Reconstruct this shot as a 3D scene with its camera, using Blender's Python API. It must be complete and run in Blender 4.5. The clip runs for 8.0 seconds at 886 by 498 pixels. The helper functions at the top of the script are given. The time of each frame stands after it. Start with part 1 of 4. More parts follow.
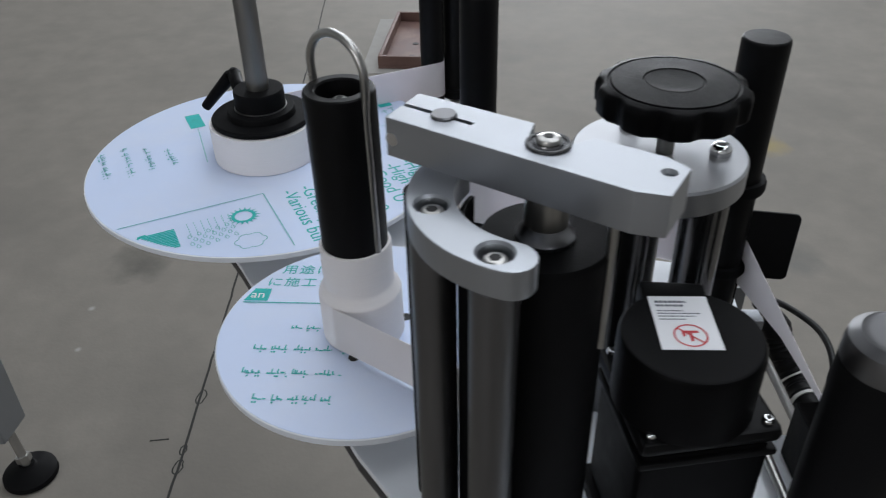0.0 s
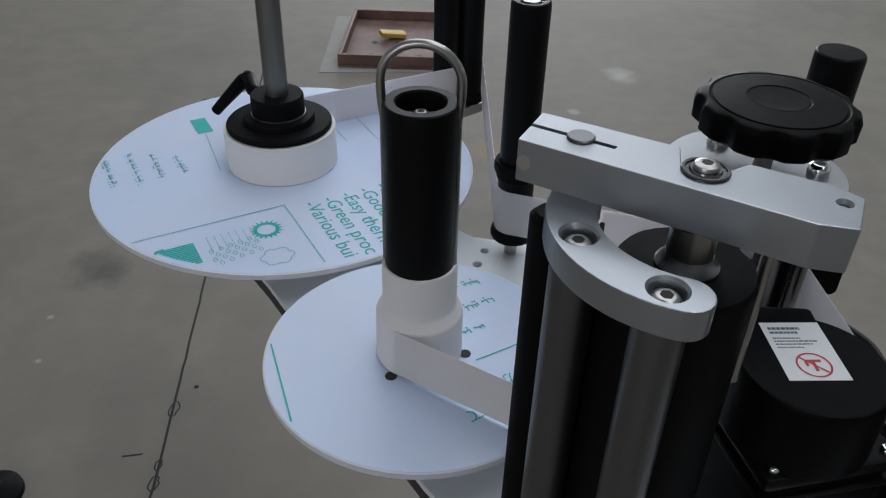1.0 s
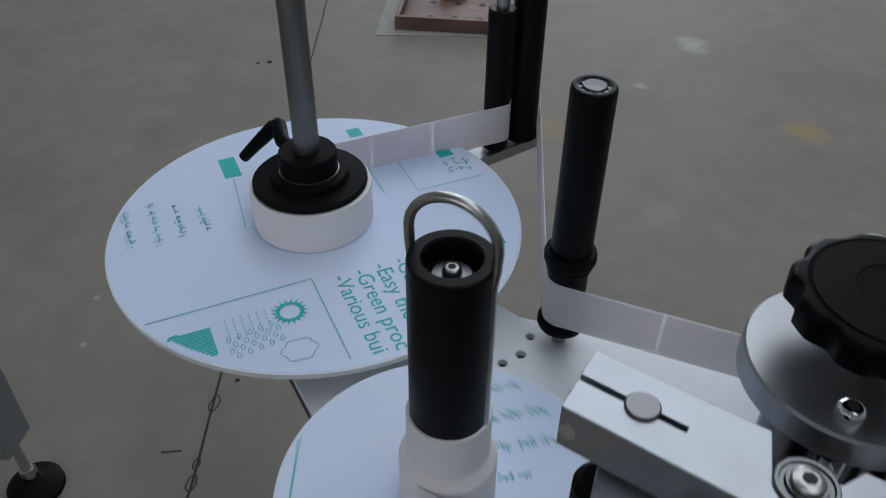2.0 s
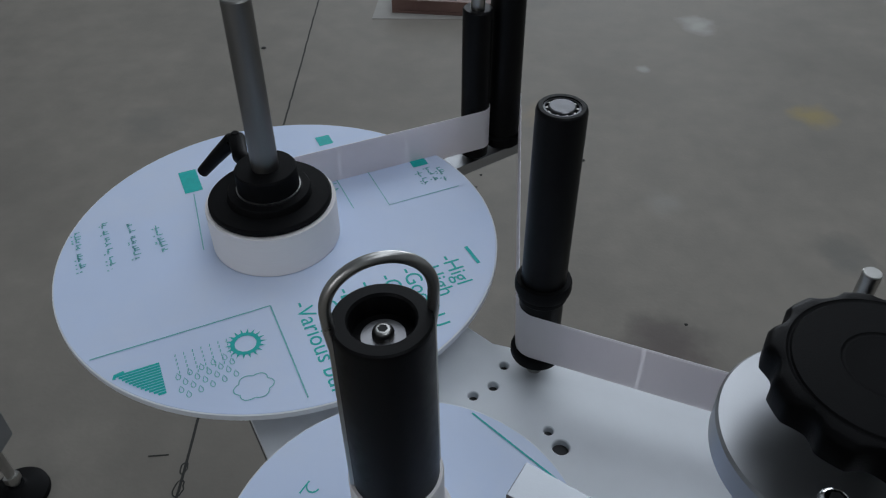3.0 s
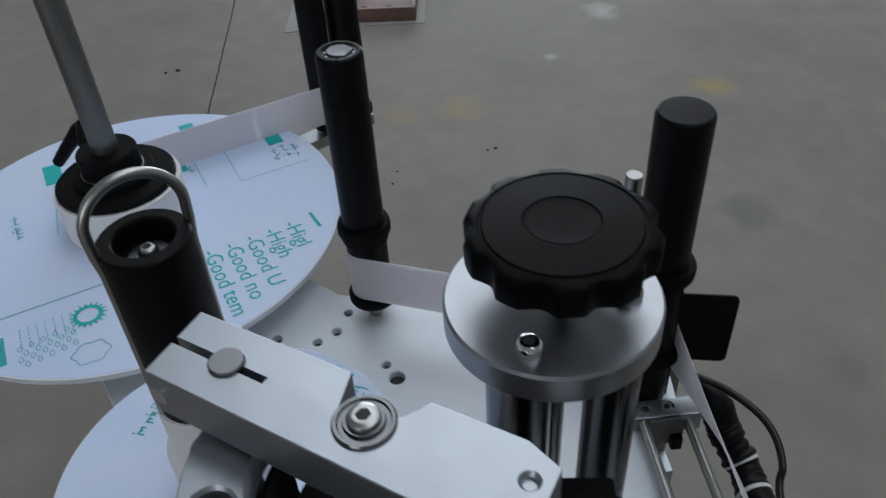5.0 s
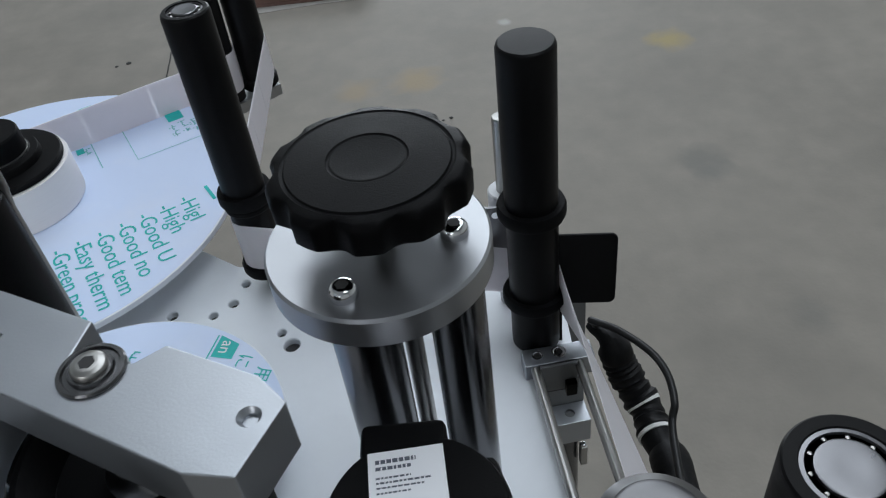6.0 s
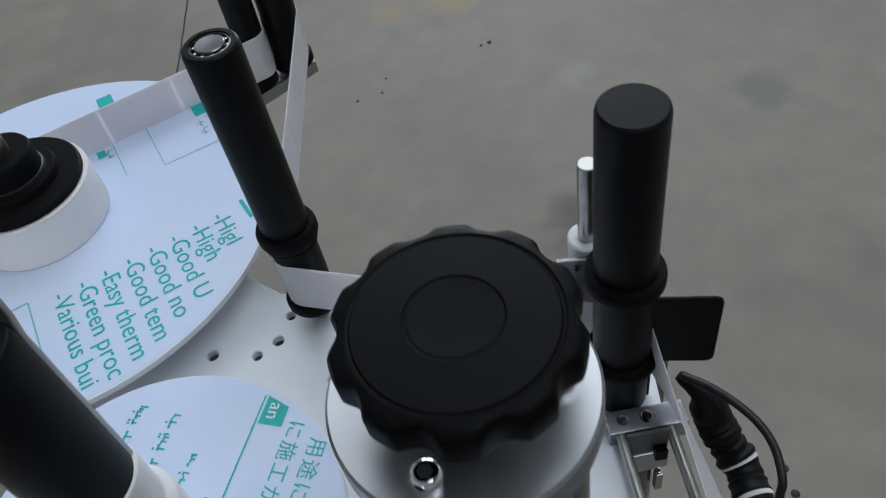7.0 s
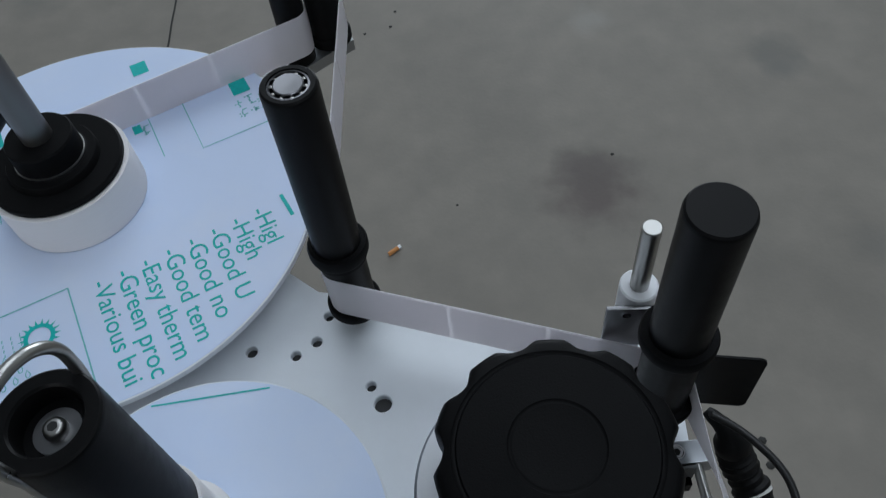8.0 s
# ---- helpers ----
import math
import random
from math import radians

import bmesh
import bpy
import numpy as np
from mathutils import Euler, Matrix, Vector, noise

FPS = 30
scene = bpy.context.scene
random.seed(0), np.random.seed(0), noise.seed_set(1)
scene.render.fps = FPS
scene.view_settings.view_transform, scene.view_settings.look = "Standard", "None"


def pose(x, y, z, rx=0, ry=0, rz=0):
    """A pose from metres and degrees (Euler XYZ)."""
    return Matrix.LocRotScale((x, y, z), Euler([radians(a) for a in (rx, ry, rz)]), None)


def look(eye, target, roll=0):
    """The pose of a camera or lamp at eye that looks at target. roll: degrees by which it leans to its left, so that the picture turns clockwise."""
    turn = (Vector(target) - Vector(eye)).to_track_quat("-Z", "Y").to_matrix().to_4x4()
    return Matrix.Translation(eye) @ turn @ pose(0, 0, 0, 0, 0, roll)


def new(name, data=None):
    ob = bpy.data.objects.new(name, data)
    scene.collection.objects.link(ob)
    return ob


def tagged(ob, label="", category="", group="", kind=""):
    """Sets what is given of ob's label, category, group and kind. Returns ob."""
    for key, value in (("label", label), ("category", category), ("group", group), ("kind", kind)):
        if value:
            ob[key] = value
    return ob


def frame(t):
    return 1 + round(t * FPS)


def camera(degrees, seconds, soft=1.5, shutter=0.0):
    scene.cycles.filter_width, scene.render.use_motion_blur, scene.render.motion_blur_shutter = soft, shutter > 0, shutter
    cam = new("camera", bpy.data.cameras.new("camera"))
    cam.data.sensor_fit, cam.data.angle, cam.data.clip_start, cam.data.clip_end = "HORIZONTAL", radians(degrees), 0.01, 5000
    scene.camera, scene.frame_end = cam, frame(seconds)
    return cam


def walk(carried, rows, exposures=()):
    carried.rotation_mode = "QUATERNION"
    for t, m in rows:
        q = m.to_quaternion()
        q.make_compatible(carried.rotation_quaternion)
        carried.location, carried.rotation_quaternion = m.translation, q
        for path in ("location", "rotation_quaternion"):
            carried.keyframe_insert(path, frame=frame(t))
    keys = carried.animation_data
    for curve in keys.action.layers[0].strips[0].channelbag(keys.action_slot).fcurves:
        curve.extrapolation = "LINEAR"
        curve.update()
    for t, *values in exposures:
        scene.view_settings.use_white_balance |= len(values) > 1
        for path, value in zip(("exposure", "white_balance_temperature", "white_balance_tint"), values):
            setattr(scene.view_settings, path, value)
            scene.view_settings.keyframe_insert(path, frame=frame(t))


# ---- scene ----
cam = camera(57.3, 8.0, soft=1.15, shutter=0.35)
PATH = [
    (0, (0.039, -0.63, 1.163), (-0.146, 1.001, 0.02), -1.2),
    (0.5, (-0.03, -0.622, 1.161), (-0.117, 1.003, -0.001), 0.9),
    (1, (-0.049, -0.606, 1.16), (-0.082, 1.031, 0.012), 1.6),
    (1.2, (-0.049, -0.602, 1.166), (-0.08, 1.0, -0.031), 1.7),
    (1.5, (-0.049, -0.569, 1.196), (-0.13, 0.979, -0.067), 1.0),
    (1.7, (-0.051, -0.527, 1.215), (-0.174, 1.02, -0.047), 1.0),
    (2.8, (-0.021, -0.416, 1.203), (-0.217, 1.08, -0.109), 0.1),
    (3, (-0.02, -0.414, 1.212), (-0.201, 1.084, -0.101), -0.2),
    (3.5, (-0.008, -0.417, 1.212), (-0.176, 1.094, -0.087), -0.7),
    (4, (0.008, -0.432, 1.212), (-0.16, 1.093, -0.071), -1.4),
    (4.2, (0.017, -0.437, 1.21), (-0.145, 1.087, -0.075), -1.4),
    (4.5, (0.044, -0.454, 1.206), (-0.085, 1.083, -0.067), -2.4),
    (5, (0.086, -0.469, 1.196), (-0.007, 1.058, -0.093), -3.8),
    (5.2, (0.099, -0.475, 1.188), (0.032, 1.043, -0.113), -3.9),
    (6.3, (0.17, -0.461, 1.168), (0.026, 1.029, -0.158), -10.6),
    (6.5, (0.168, -0.44, 1.17), (-0.022, 1.04, -0.162), -12.2),
    (6.8, (0.153, -0.389, 1.182), (-0.03, 0.989, -0.256), -12.4),
    (7, (0.143, -0.352, 1.19), (-0.034, 0.964, -0.306), -11.9),
    (7.2, (0.132, -0.33, 1.199), (-0.027, 0.935, -0.343), -11.0),
    (7.5, (0.106, -0.302, 1.235), (-0.017, 0.92, -0.344), -7.9),
    (8, (0.103, -0.3, 1.246), (-0.033, 0.844, -0.389), -7.3),
]
walk(cam, [(t, look(eye, target, roll)) for t, eye, target, roll in PATH],
     [(0, -0.53, 6330, 12), (0.2, -0.80, 6350, 11), (0.5, -0.84, 6390, 10), (1.0, -0.88, 6310, 11), (3.0, -1.22, 6080, 10), (4.5, -1.18, 6050, 10), (5.2, -0.86, 6090, 9), (6.3, -0.50, 6160, 9), (7.0, -0.57, 6120, 9), (7.5, -0.58, 6070, 9), (8.0, -0.93, 5950, 8)])

# ---- light: a closed workshop with added fill lamps overhead and at either end ----
world = bpy.data.worlds.new("sky")
scene.world = world
world.use_nodes = True
sky = world.node_tree.nodes.new("ShaderNodeTexSky")
sky.sky_type, sky.sun_disc = "NISHITA", False
sky.sun_elevation, sky.sun_rotation = radians(50), radians(200)
world.node_tree.nodes["Background"].inputs[1].default_value = 0.12
world.node_tree.links.new(sky.outputs[0], world.node_tree.nodes["Background"].inputs[0])


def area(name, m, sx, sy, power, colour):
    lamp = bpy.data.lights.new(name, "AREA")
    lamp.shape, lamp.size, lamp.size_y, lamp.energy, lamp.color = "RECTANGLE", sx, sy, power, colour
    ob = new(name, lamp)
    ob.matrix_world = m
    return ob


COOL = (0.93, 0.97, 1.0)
# added area fills below the ceiling; no roof opening is modelled
area("overhead_fill_lamp", pose(0.4, 4.0, 5.3), 5.0, 4.5, 235, COOL)
area("overhead_fill_lamp", pose(1.6, -0.6, 5.3), 2.0, 4.0, 110, COOL)
# added fills inside the end walls, for upright paper and the far floor
area("end_fill_lamp", look((0.3, 10.7, 2.2), (0.0, 0.0, 0.9)), 6.0, 3.8, 700, COOL)
area("end_fill_lamp", look((-2.6, -6.9, 2.6), (-0.1, 0.0, 0.8)), 4.5, 3.6, 265, (1.0, 0.985, 0.98))

# ---- materials ----
def material(name, base, rough=0.5, metal=0.0, vary=0.12, scale=30.0, bump=0.0, bump_scale=200.0, spec=0.5,
             dirt=None, dirt_scale=3.0, dirt_amount=0.5, stretch=(1, 1, 1), rough_vary=0.1, through_light=0.0):
    m = bpy.data.materials.new(name)
    m.use_nodes = True
    n, l = m.node_tree.nodes, m.node_tree.links
    bsdf = n["Principled BSDF"]
    bsdf.inputs["Metallic"].default_value = metal
    bsdf.inputs["Specular IOR Level"].default_value = spec
    co = n.new("ShaderNodeTexCoord")
    mp = n.new("ShaderNodeMapping")
    mp.inputs["Scale"].default_value = stretch
    l.new(co.outputs["Object"], mp.inputs["Vector"])
    fine = n.new("ShaderNodeTexNoise")
    fine.inputs["Scale"].default_value, fine.inputs["Detail"].default_value = scale, 6
    l.new(mp.outputs[0], fine.inputs["Vector"])
    ramp = n.new("ShaderNodeMix")
    ramp.data_type = "RGBA"
    ramp.inputs["A"].default_value = (*[c * (1 - vary) for c in base], 1)
    ramp.inputs["B"].default_value = (*[min(1, c * (1 + vary)) for c in base], 1)
    l.new(fine.outputs["Fac"], ramp.inputs["Factor"])
    colour = ramp.outputs["Result"]
    if dirt:
        big = n.new("ShaderNodeTexNoise")
        big.inputs["Scale"].default_value, big.inputs["Detail"].default_value = dirt_scale, 8
        big.inputs["Roughness"].default_value = 0.62
        l.new(co.outputs["Object"], big.inputs["Vector"])
        cr = n.new("ShaderNodeMapRange")
        cr.inputs["From Min"].default_value, cr.inputs["From Max"].default_value = 0.46, 0.72
        cr.inputs["To Max"].default_value = dirt_amount
        l.new(big.outputs["Fac"], cr.inputs["Value"])
        mix = n.new("ShaderNodeMix")
        mix.data_type = "RGBA"
        mix.inputs["B"].default_value = (*dirt, 1)
        l.new(cr.outputs[0], mix.inputs["Factor"])
        l.new(colour, mix.inputs["A"])
        colour = mix.outputs["Result"]
    l.new(colour, bsdf.inputs["Base Color"])
    rr = n.new("ShaderNodeMapRange")
    rr.inputs["To Min"].default_value, rr.inputs["To Max"].default_value = max(0.02, rough - rough_vary), min(1, rough + rough_vary)
    l.new(fine.outputs["Fac"], rr.inputs["Value"])
    l.new(rr.outputs[0], bsdf.inputs["Roughness"])
    if bump:
        bn = n.new("ShaderNodeTexNoise")
        bn.inputs["Scale"].default_value, bn.inputs["Detail"].default_value = bump_scale, 4
        l.new(mp.outputs[0], bn.inputs["Vector"])
        b = n.new("ShaderNodeBump")
        b.inputs["Strength"].default_value, b.inputs["Distance"].default_value = bump, 0.001
        l.new(bn.outputs["Fac"], b.inputs["Height"])
        l.new(b.outputs[0], bsdf.inputs["Normal"])
    if through_light:
        out = n["Material Output"]
        glow = n.new("ShaderNodeBsdfTranslucent")
        l.new(colour, glow.inputs["Color"])
        both = n.new("ShaderNodeMixShader")
        both.inputs[0].default_value = through_light
        l.new(bsdf.outputs[0], both.inputs[1])
        l.new(glow.outputs[0], both.inputs[2])
        l.new(both.outputs[0], out.inputs["Surface"])
    return m


def stained(m, spots):
    """Adds blotches (x, y, radius, colour, amount) with ragged edges to a floor material."""
    n, l = m.node_tree.nodes, m.node_tree.links
    bsdf = n["Principled BSDF"]
    co = n.new("ShaderNodeTexCoord")
    ragged = n.new("ShaderNodeTexNoise")
    ragged.inputs["Scale"].default_value, ragged.inputs["Detail"].default_value = 14, 6
    l.new(co.outputs["Object"], ragged.inputs["Vector"])
    for x, y, r, colour, amount in spots:
        off = n.new("ShaderNodeVectorMath")
        off.operation = "DISTANCE"
        off.inputs[1].default_value = (x, y, 0)
        l.new(co.outputs["Object"], off.inputs[0])
        wob = n.new("ShaderNodeMath")
        wob.operation = "MULTIPLY_ADD"
        wob.inputs[1].default_value = -1.8 * r
        l.new(ragged.outputs["Fac"], wob.inputs[0])
        l.new(off.outputs["Value"], wob.inputs[2])
        edge = n.new("ShaderNodeMapRange")
        edge.inputs["From Min"].default_value, edge.inputs["From Max"].default_value = r * 0.35, -r * 0.6
        edge.inputs["To Max"].default_value = amount
        l.new(wob.outputs[0], edge.inputs["Value"])
        mix = n.new("ShaderNodeMix")
        mix.data_type = "RGBA"
        mix.inputs["B"].default_value = (*[0.78 * c for c in colour], 1)
        l.new(edge.outputs[0], mix.inputs["Factor"])
        l.new(bsdf.inputs["Base Color"].links[0].from_socket, mix.inputs["A"])
        l.new(mix.outputs["Result"], bsdf.inputs["Base Color"])
    return m


M_CONCRETE = material("concrete", (0.224, 0.206, 0.179), 0.72, vary=0.22, scale=11, bump=0.3, bump_scale=120, dirt=(0.155, 0.145, 0.127), dirt_scale=1.6, dirt_amount=0.7, spec=0.35)
stained(M_CONCRETE, [
    (0.29, 0.70, 0.095, (0.155, 0.130, 0.120), 0.9), (0.29, 0.76, 0.07, (0.15, 0.13, 0.12), 0.75), (0.77, 1.645, 0.06, (0.42, 0.33, 0.12), 0.7), (0.05, 1.575, 0.07, (0.40, 0.30, 0.16), 0.55),
    (-0.128, 1.55, 0.06, (0.38, 0.29, 0.17), 0.5), (0.52, 2.19, 0.06, (0.52, 0.51, 0.48), 0.8), (0.32, 1.867, 0.02, (0.52, 0.51, 0.48), 0.7), (-0.89, 0.91, 0.07, (0.12, 0.115, 0.10), 0.8),
    (0.718, 1.066, 0.06, (0.18, 0.175, 0.16), 0.6), (0.78, 0.552, 0.045, (0.18, 0.175, 0.16), 0.5), (0.73, 1.02, 0.05, (0.20, 0.195, 0.18), 0.6), (-0.93, 0.73, 0.008, (0.5, 0.49, 0.46), 0.8),
    (-0.896, 0.592, 0.007, (0.5, 0.49, 0.46), 0.8), (0.0, 2.3, 0.05, (0.2, 0.19, 0.17), 0.5), (0.33, 1.2, 0.05, (0.36, 0.35, 0.32), 0.5), (-1.05, 1.4, 0.09, (0.2, 0.195, 0.18), 0.5)])
M_WALL = material("wall_paint", (0.62, 0.63, 0.62), 0.8, vary=0.05, scale=3, dirt=(0.4, 0.4, 0.38), dirt_scale=0.7, dirt_amount=0.4)
M_ROOF = material("roof_sheet", (0.42, 0.44, 0.46), 0.6, vary=0.06, scale=4)
M_SEAM = material("seam", (0.03, 0.03, 0.028), 0.9, scale=40)
M_BLACK = material("black_anodised", (0.005, 0.005, 0.0054), 0.4, vary=0.25, scale=160, bump=0.05, bump_scale=900, spec=0.11)
M_RUBBER = material("black_rubber", (0.0048, 0.0048, 0.0053), 0.6, vary=0.3, scale=120, bump=0.08, bump_scale=700, spec=0.08)
M_PLASTIC = material("black_plastic", (0.0028, 0.0028, 0.0032), 0.48, vary=0.25, scale=90, bump=0.15, bump_scale=1400, spec=0.07)
M_ALU = material("brushed_aluminium", (0.40, 0.41, 0.425), 0.34, 1.0, vary=0.05, scale=60, bump=0.04, bump_scale=300, stretch=(4, 4, 0.25))
M_POST = material("turned_post_steel", (0.17, 0.17, 0.175), 0.38, 1.0, vary=0.08, scale=50, stretch=(5, 5, 0.25))
M_ALU_BRIGHT = material("anodised_aluminium", (0.40, 0.42, 0.45), 0.37, 0.92, vary=0.04, scale=80, bump=0.05, bump_scale=1200)
M_TURNED = material("turned_aluminium", (0.41, 0.42, 0.44), 0.36, 0.95, vary=0.05, scale=60, bump=0.04, bump_scale=900)
M_CAP = material("bearing_steel", (0.20, 0.20, 0.21), 0.3, 1.0, vary=0.08, scale=50)
M_DARKSTEEL = material("dark_polished_steel", (0.16, 0.16, 0.165), 0.22, 1.0, vary=0.08, scale=50, stretch=(4, 4, 0.25))
M_STEEL = material("steel", (0.42, 0.415, 0.40), 0.32, 1.0, vary=0.08, scale=90)
M_SPINDLE = material("dull_spindle_steel", (0.22, 0.215, 0.205), 0.42, 1.0, vary=0.12, scale=60, stretch=(4, 4, 0.3))
M_CHROME = material("chrome", (0.78, 0.78, 0.79), 0.1, 1.0, vary=0.03, scale=60, rough_vary=0.04)
M_PLATE = material("white_painted_steel", (0.80, 0.835, 0.88), 0.42, vary=0.03, scale=70, bump=0.05, bump_scale=1200, dirt=(0.66, 0.68, 0.71), dirt_scale=9, dirt_amount=0.22)
M_FILM = material("protective_film", (0.64, 0.745, 0.97), 0.36, vary=0.025, scale=22, bump=0.1, bump_scale=60, dirt=(0.74, 0.80, 0.93), dirt_scale=7, dirt_amount=0.6)
M_BOARD = material("white_board_edge", (0.76, 0.80, 0.86), 0.5, vary=0.05, scale=80)
M_INK = material("teal_ink", (0.015, 0.47, 0.45), 0.45, vary=0.18, scale=240, rough_vary=0.05)
M_INK_THIN = material("thin_teal_ink", (0.17, 0.52, 0.54), 0.45, vary=0.2, scale=300, rough_vary=0.05)
M_PAPER = material("white_paper", (0.92, 0.90, 0.92), 0.5, vary=0.025, scale=60, bump=0.05, bump_scale=500, through_light=0.5)
M_PAPER_EDGE = material("wound_paper", (0.84, 0.82, 0.825), 0.75, vary=0.05, scale=40, stretch=(1, 1, 40), bump=0.1, bump_scale=300)
M_LINER = material("glassine_liner", (0.86, 0.83, 0.825), 0.45, vary=0.03, scale=50, through_light=0.25)
M_LABEL = material("white_label", (0.82, 0.83, 0.86), 0.4, vary=0.02, scale=60)
M_RED = material("red_print", (0.55, 0.04, 0.05), 0.5, vary=0.1, scale=200)
M_GREYINK = material("grey_print", (0.10, 0.11, 0.14), 0.5, vary=0.1, scale=200)
# near-black for flat caps that paint the shade inside sockets and holes
M_HOLE_SHADE = material("painted_hole_shade", (0.02, 0.02, 0.02), 0.7, scale=60)
M_RUST = material("rusty_brown_metal", (0.13, 0.072, 0.06), 0.6, vary=0.3, scale=14, bump=0.3, bump_scale=60, dirt=(0.24, 0.15, 0.12), dirt_scale=6, dirt_amount=0.8)
M_WOOD = material("yellow_wood", (0.5, 0.33, 0.06), 0.6, vary=0.2, scale=30)
M_CARD = material("grey_card", (0.3, 0.29, 0.27), 0.8, vary=0.2, scale=20)
M_CABLE = material("black_cable", (0.007, 0.007, 0.0075), 0.42, vary=0.2, scale=120)
M_TAPE = material("black_tape", (0.005, 0.005, 0.0056), 0.5, vary=0.3, scale=90, bump=0.5, bump_scale=160, spec=0.22)
M_TIE = material("white_cable_tie", (0.75, 0.75, 0.73), 0.4, vary=0.05, scale=80)
M_ORANGE = material("orange_filter_paper", (0.55, 0.24, 0.07), 0.7, vary=0.2, scale=300)
M_FRAME = material("dark_frame_steel", (0.035, 0.035, 0.037), 0.55, vary=0.15, scale=40)
M_GREYMETAL = material("grey_painted_steel", (0.16, 0.165, 0.17), 0.5, vary=0.08, scale=40)

# ---- mesh helpers ----
def part(name, bm, mat, parent=None, label="", sharp=32, m=None):
    bmesh.ops.recalc_face_normals(bm, faces=bm.faces)
    me = bpy.data.meshes.new(name)
    bm.to_mesh(me)
    bm.free()
    for p in me.polygons:
        p.use_smooth = True
    me.set_sharp_from_angle(angle=radians(sharp))
    me.materials.append(mat)
    ob = new(name, me)
    if len(me.polygons) > 5:
        even = ob.modifiers.new("even_normals", "WEIGHTED_NORMAL")
        even.keep_sharp, even.weight = True, 60
    if parent:
        ob.parent = parent
    if m:
        ob.matrix_basis = m
    if label:
        tagged(ob, label)
    return ob


def thing(name, m, label, category, group="", kind=""):
    ob = new(name)
    ob.empty_display_size = 0.02
    ob.matrix_basis = m
    return tagged(ob, label, category, group, kind)


def lathe(profile, seg=48, at=(0, 0)):
    """A body of revolution round z from (radius, height) pairs, closed at both ends."""
    bm = bmesh.new()
    rings = []
    for r, z in profile:
        if r < 1e-6:
            rings.append([bm.verts.new((at[0], at[1], z))])
        else:
            rings.append([bm.verts.new((at[0] + r * math.cos(2 * math.pi * k / seg), at[1] + r * math.sin(2 * math.pi * k / seg), z)) for k in range(seg)])
    for a, b in zip(rings, rings[1:]):
        for k in range(seg):
            q = (k + 1) % seg
            if len(a) == 1 and len(b) == 1:
                continue
            if len(a) == 1:
                bm.faces.new((a[0], b[k], b[q]))
            elif len(b) == 1:
                bm.faces.new((a[k], a[q], b[0]))
            else:
                bm.faces.new((a[k], a[q], b[q], b[k]))
    if len(rings[0]) > 1:
        bm.faces.new(rings[0])
    if len(rings[-1]) > 1:
        bm.faces.new(rings[-1])
    return bm


def rod(r, z0, z1, bev=0.001, seg=40, at=(0, 0)):
    return lathe([(r - bev, z0), (r, z0 + bev), (r, z1 - bev), (r - bev, z1)], seg, at)


def prism(points, z0, z1, bev=0.0, seg=2, only_top=False):
    bm = bmesh.new()
    low = [bm.verts.new((x, y, z0)) for x, y in points]
    face = bm.faces.new(low)
    made = bmesh.ops.extrude_face_region(bm, geom=[face])
    for v in made["geom"]:
        if isinstance(v, bmesh.types.BMVert):
            v.co.z = z1
    if bev:
        edges = [e for e in bm.edges if not only_top or all(abs(v.co.z - z1) < 1e-6 for v in e.verts)]
        bmesh.ops.bevel(bm, geom=edges, offset=bev, segments=seg, affect="EDGES", profile=0.5)
    return bm


def box(x0, y0, z0, x1, y1, z1, bev=0.001):
    return prism([(x0, y0), (x1, y0), (x1, y1), (x0, y1)], z0, z1, bev)


def merge(*meshes):
    out = bmesh.new()
    for bm in meshes:
        me = bpy.data.meshes.new("tmp")
        bm.to_mesh(me)
        bm.free()
        out.from_mesh(me)
        bpy.data.meshes.remove(me)
    return out


def bored(bm, *cutters):
    """The body with the cutters' volumes taken out of it."""
    made = []
    for one in (bm, *cutters):
        bmesh.ops.recalc_face_normals(one, faces=one.faces)
        me = bpy.data.meshes.new("tmp")
        one.to_mesh(me)
        one.free()
        ob = bpy.data.objects.new("tmp", me)
        scene.collection.objects.link(ob)
        made.append(ob)
    for ob in made[1:]:
        cut = made[0].modifiers.new("cut", "BOOLEAN")
        cut.operation, cut.solver, cut.object = "DIFFERENCE", "EXACT", ob
    bpy.context.view_layer.update()
    me = bpy.data.meshes.new_from_object(made[0].evaluated_get(bpy.context.evaluated_depsgraph_get()))
    out = bmesh.new()
    out.from_mesh(me)
    bpy.data.meshes.remove(me)
    for ob in made:
        data = ob.data
        bpy.data.objects.remove(ob)
        bpy.data.meshes.remove(data)
    return out


def smooth_path(points, per=8):
    """A Catmull-Rom curve through the points."""
    pts = [Vector(p) for p in points]
    pts = [2 * pts[0] - pts[1]] + pts + [2 * pts[-1] - pts[-2]]
    out = []
    for a, b, c, d in zip(pts, pts[1:], pts[2:], pts[3:]):
        for k in range(per):
            t = k / per
            out.append(0.5 * (2 * b + (c - a) * t + (2 * a - 5 * b + 4 * c - d) * t * t + (3 * b - a - 3 * c + d) * t ** 3))
    return out + [pts[-2]]


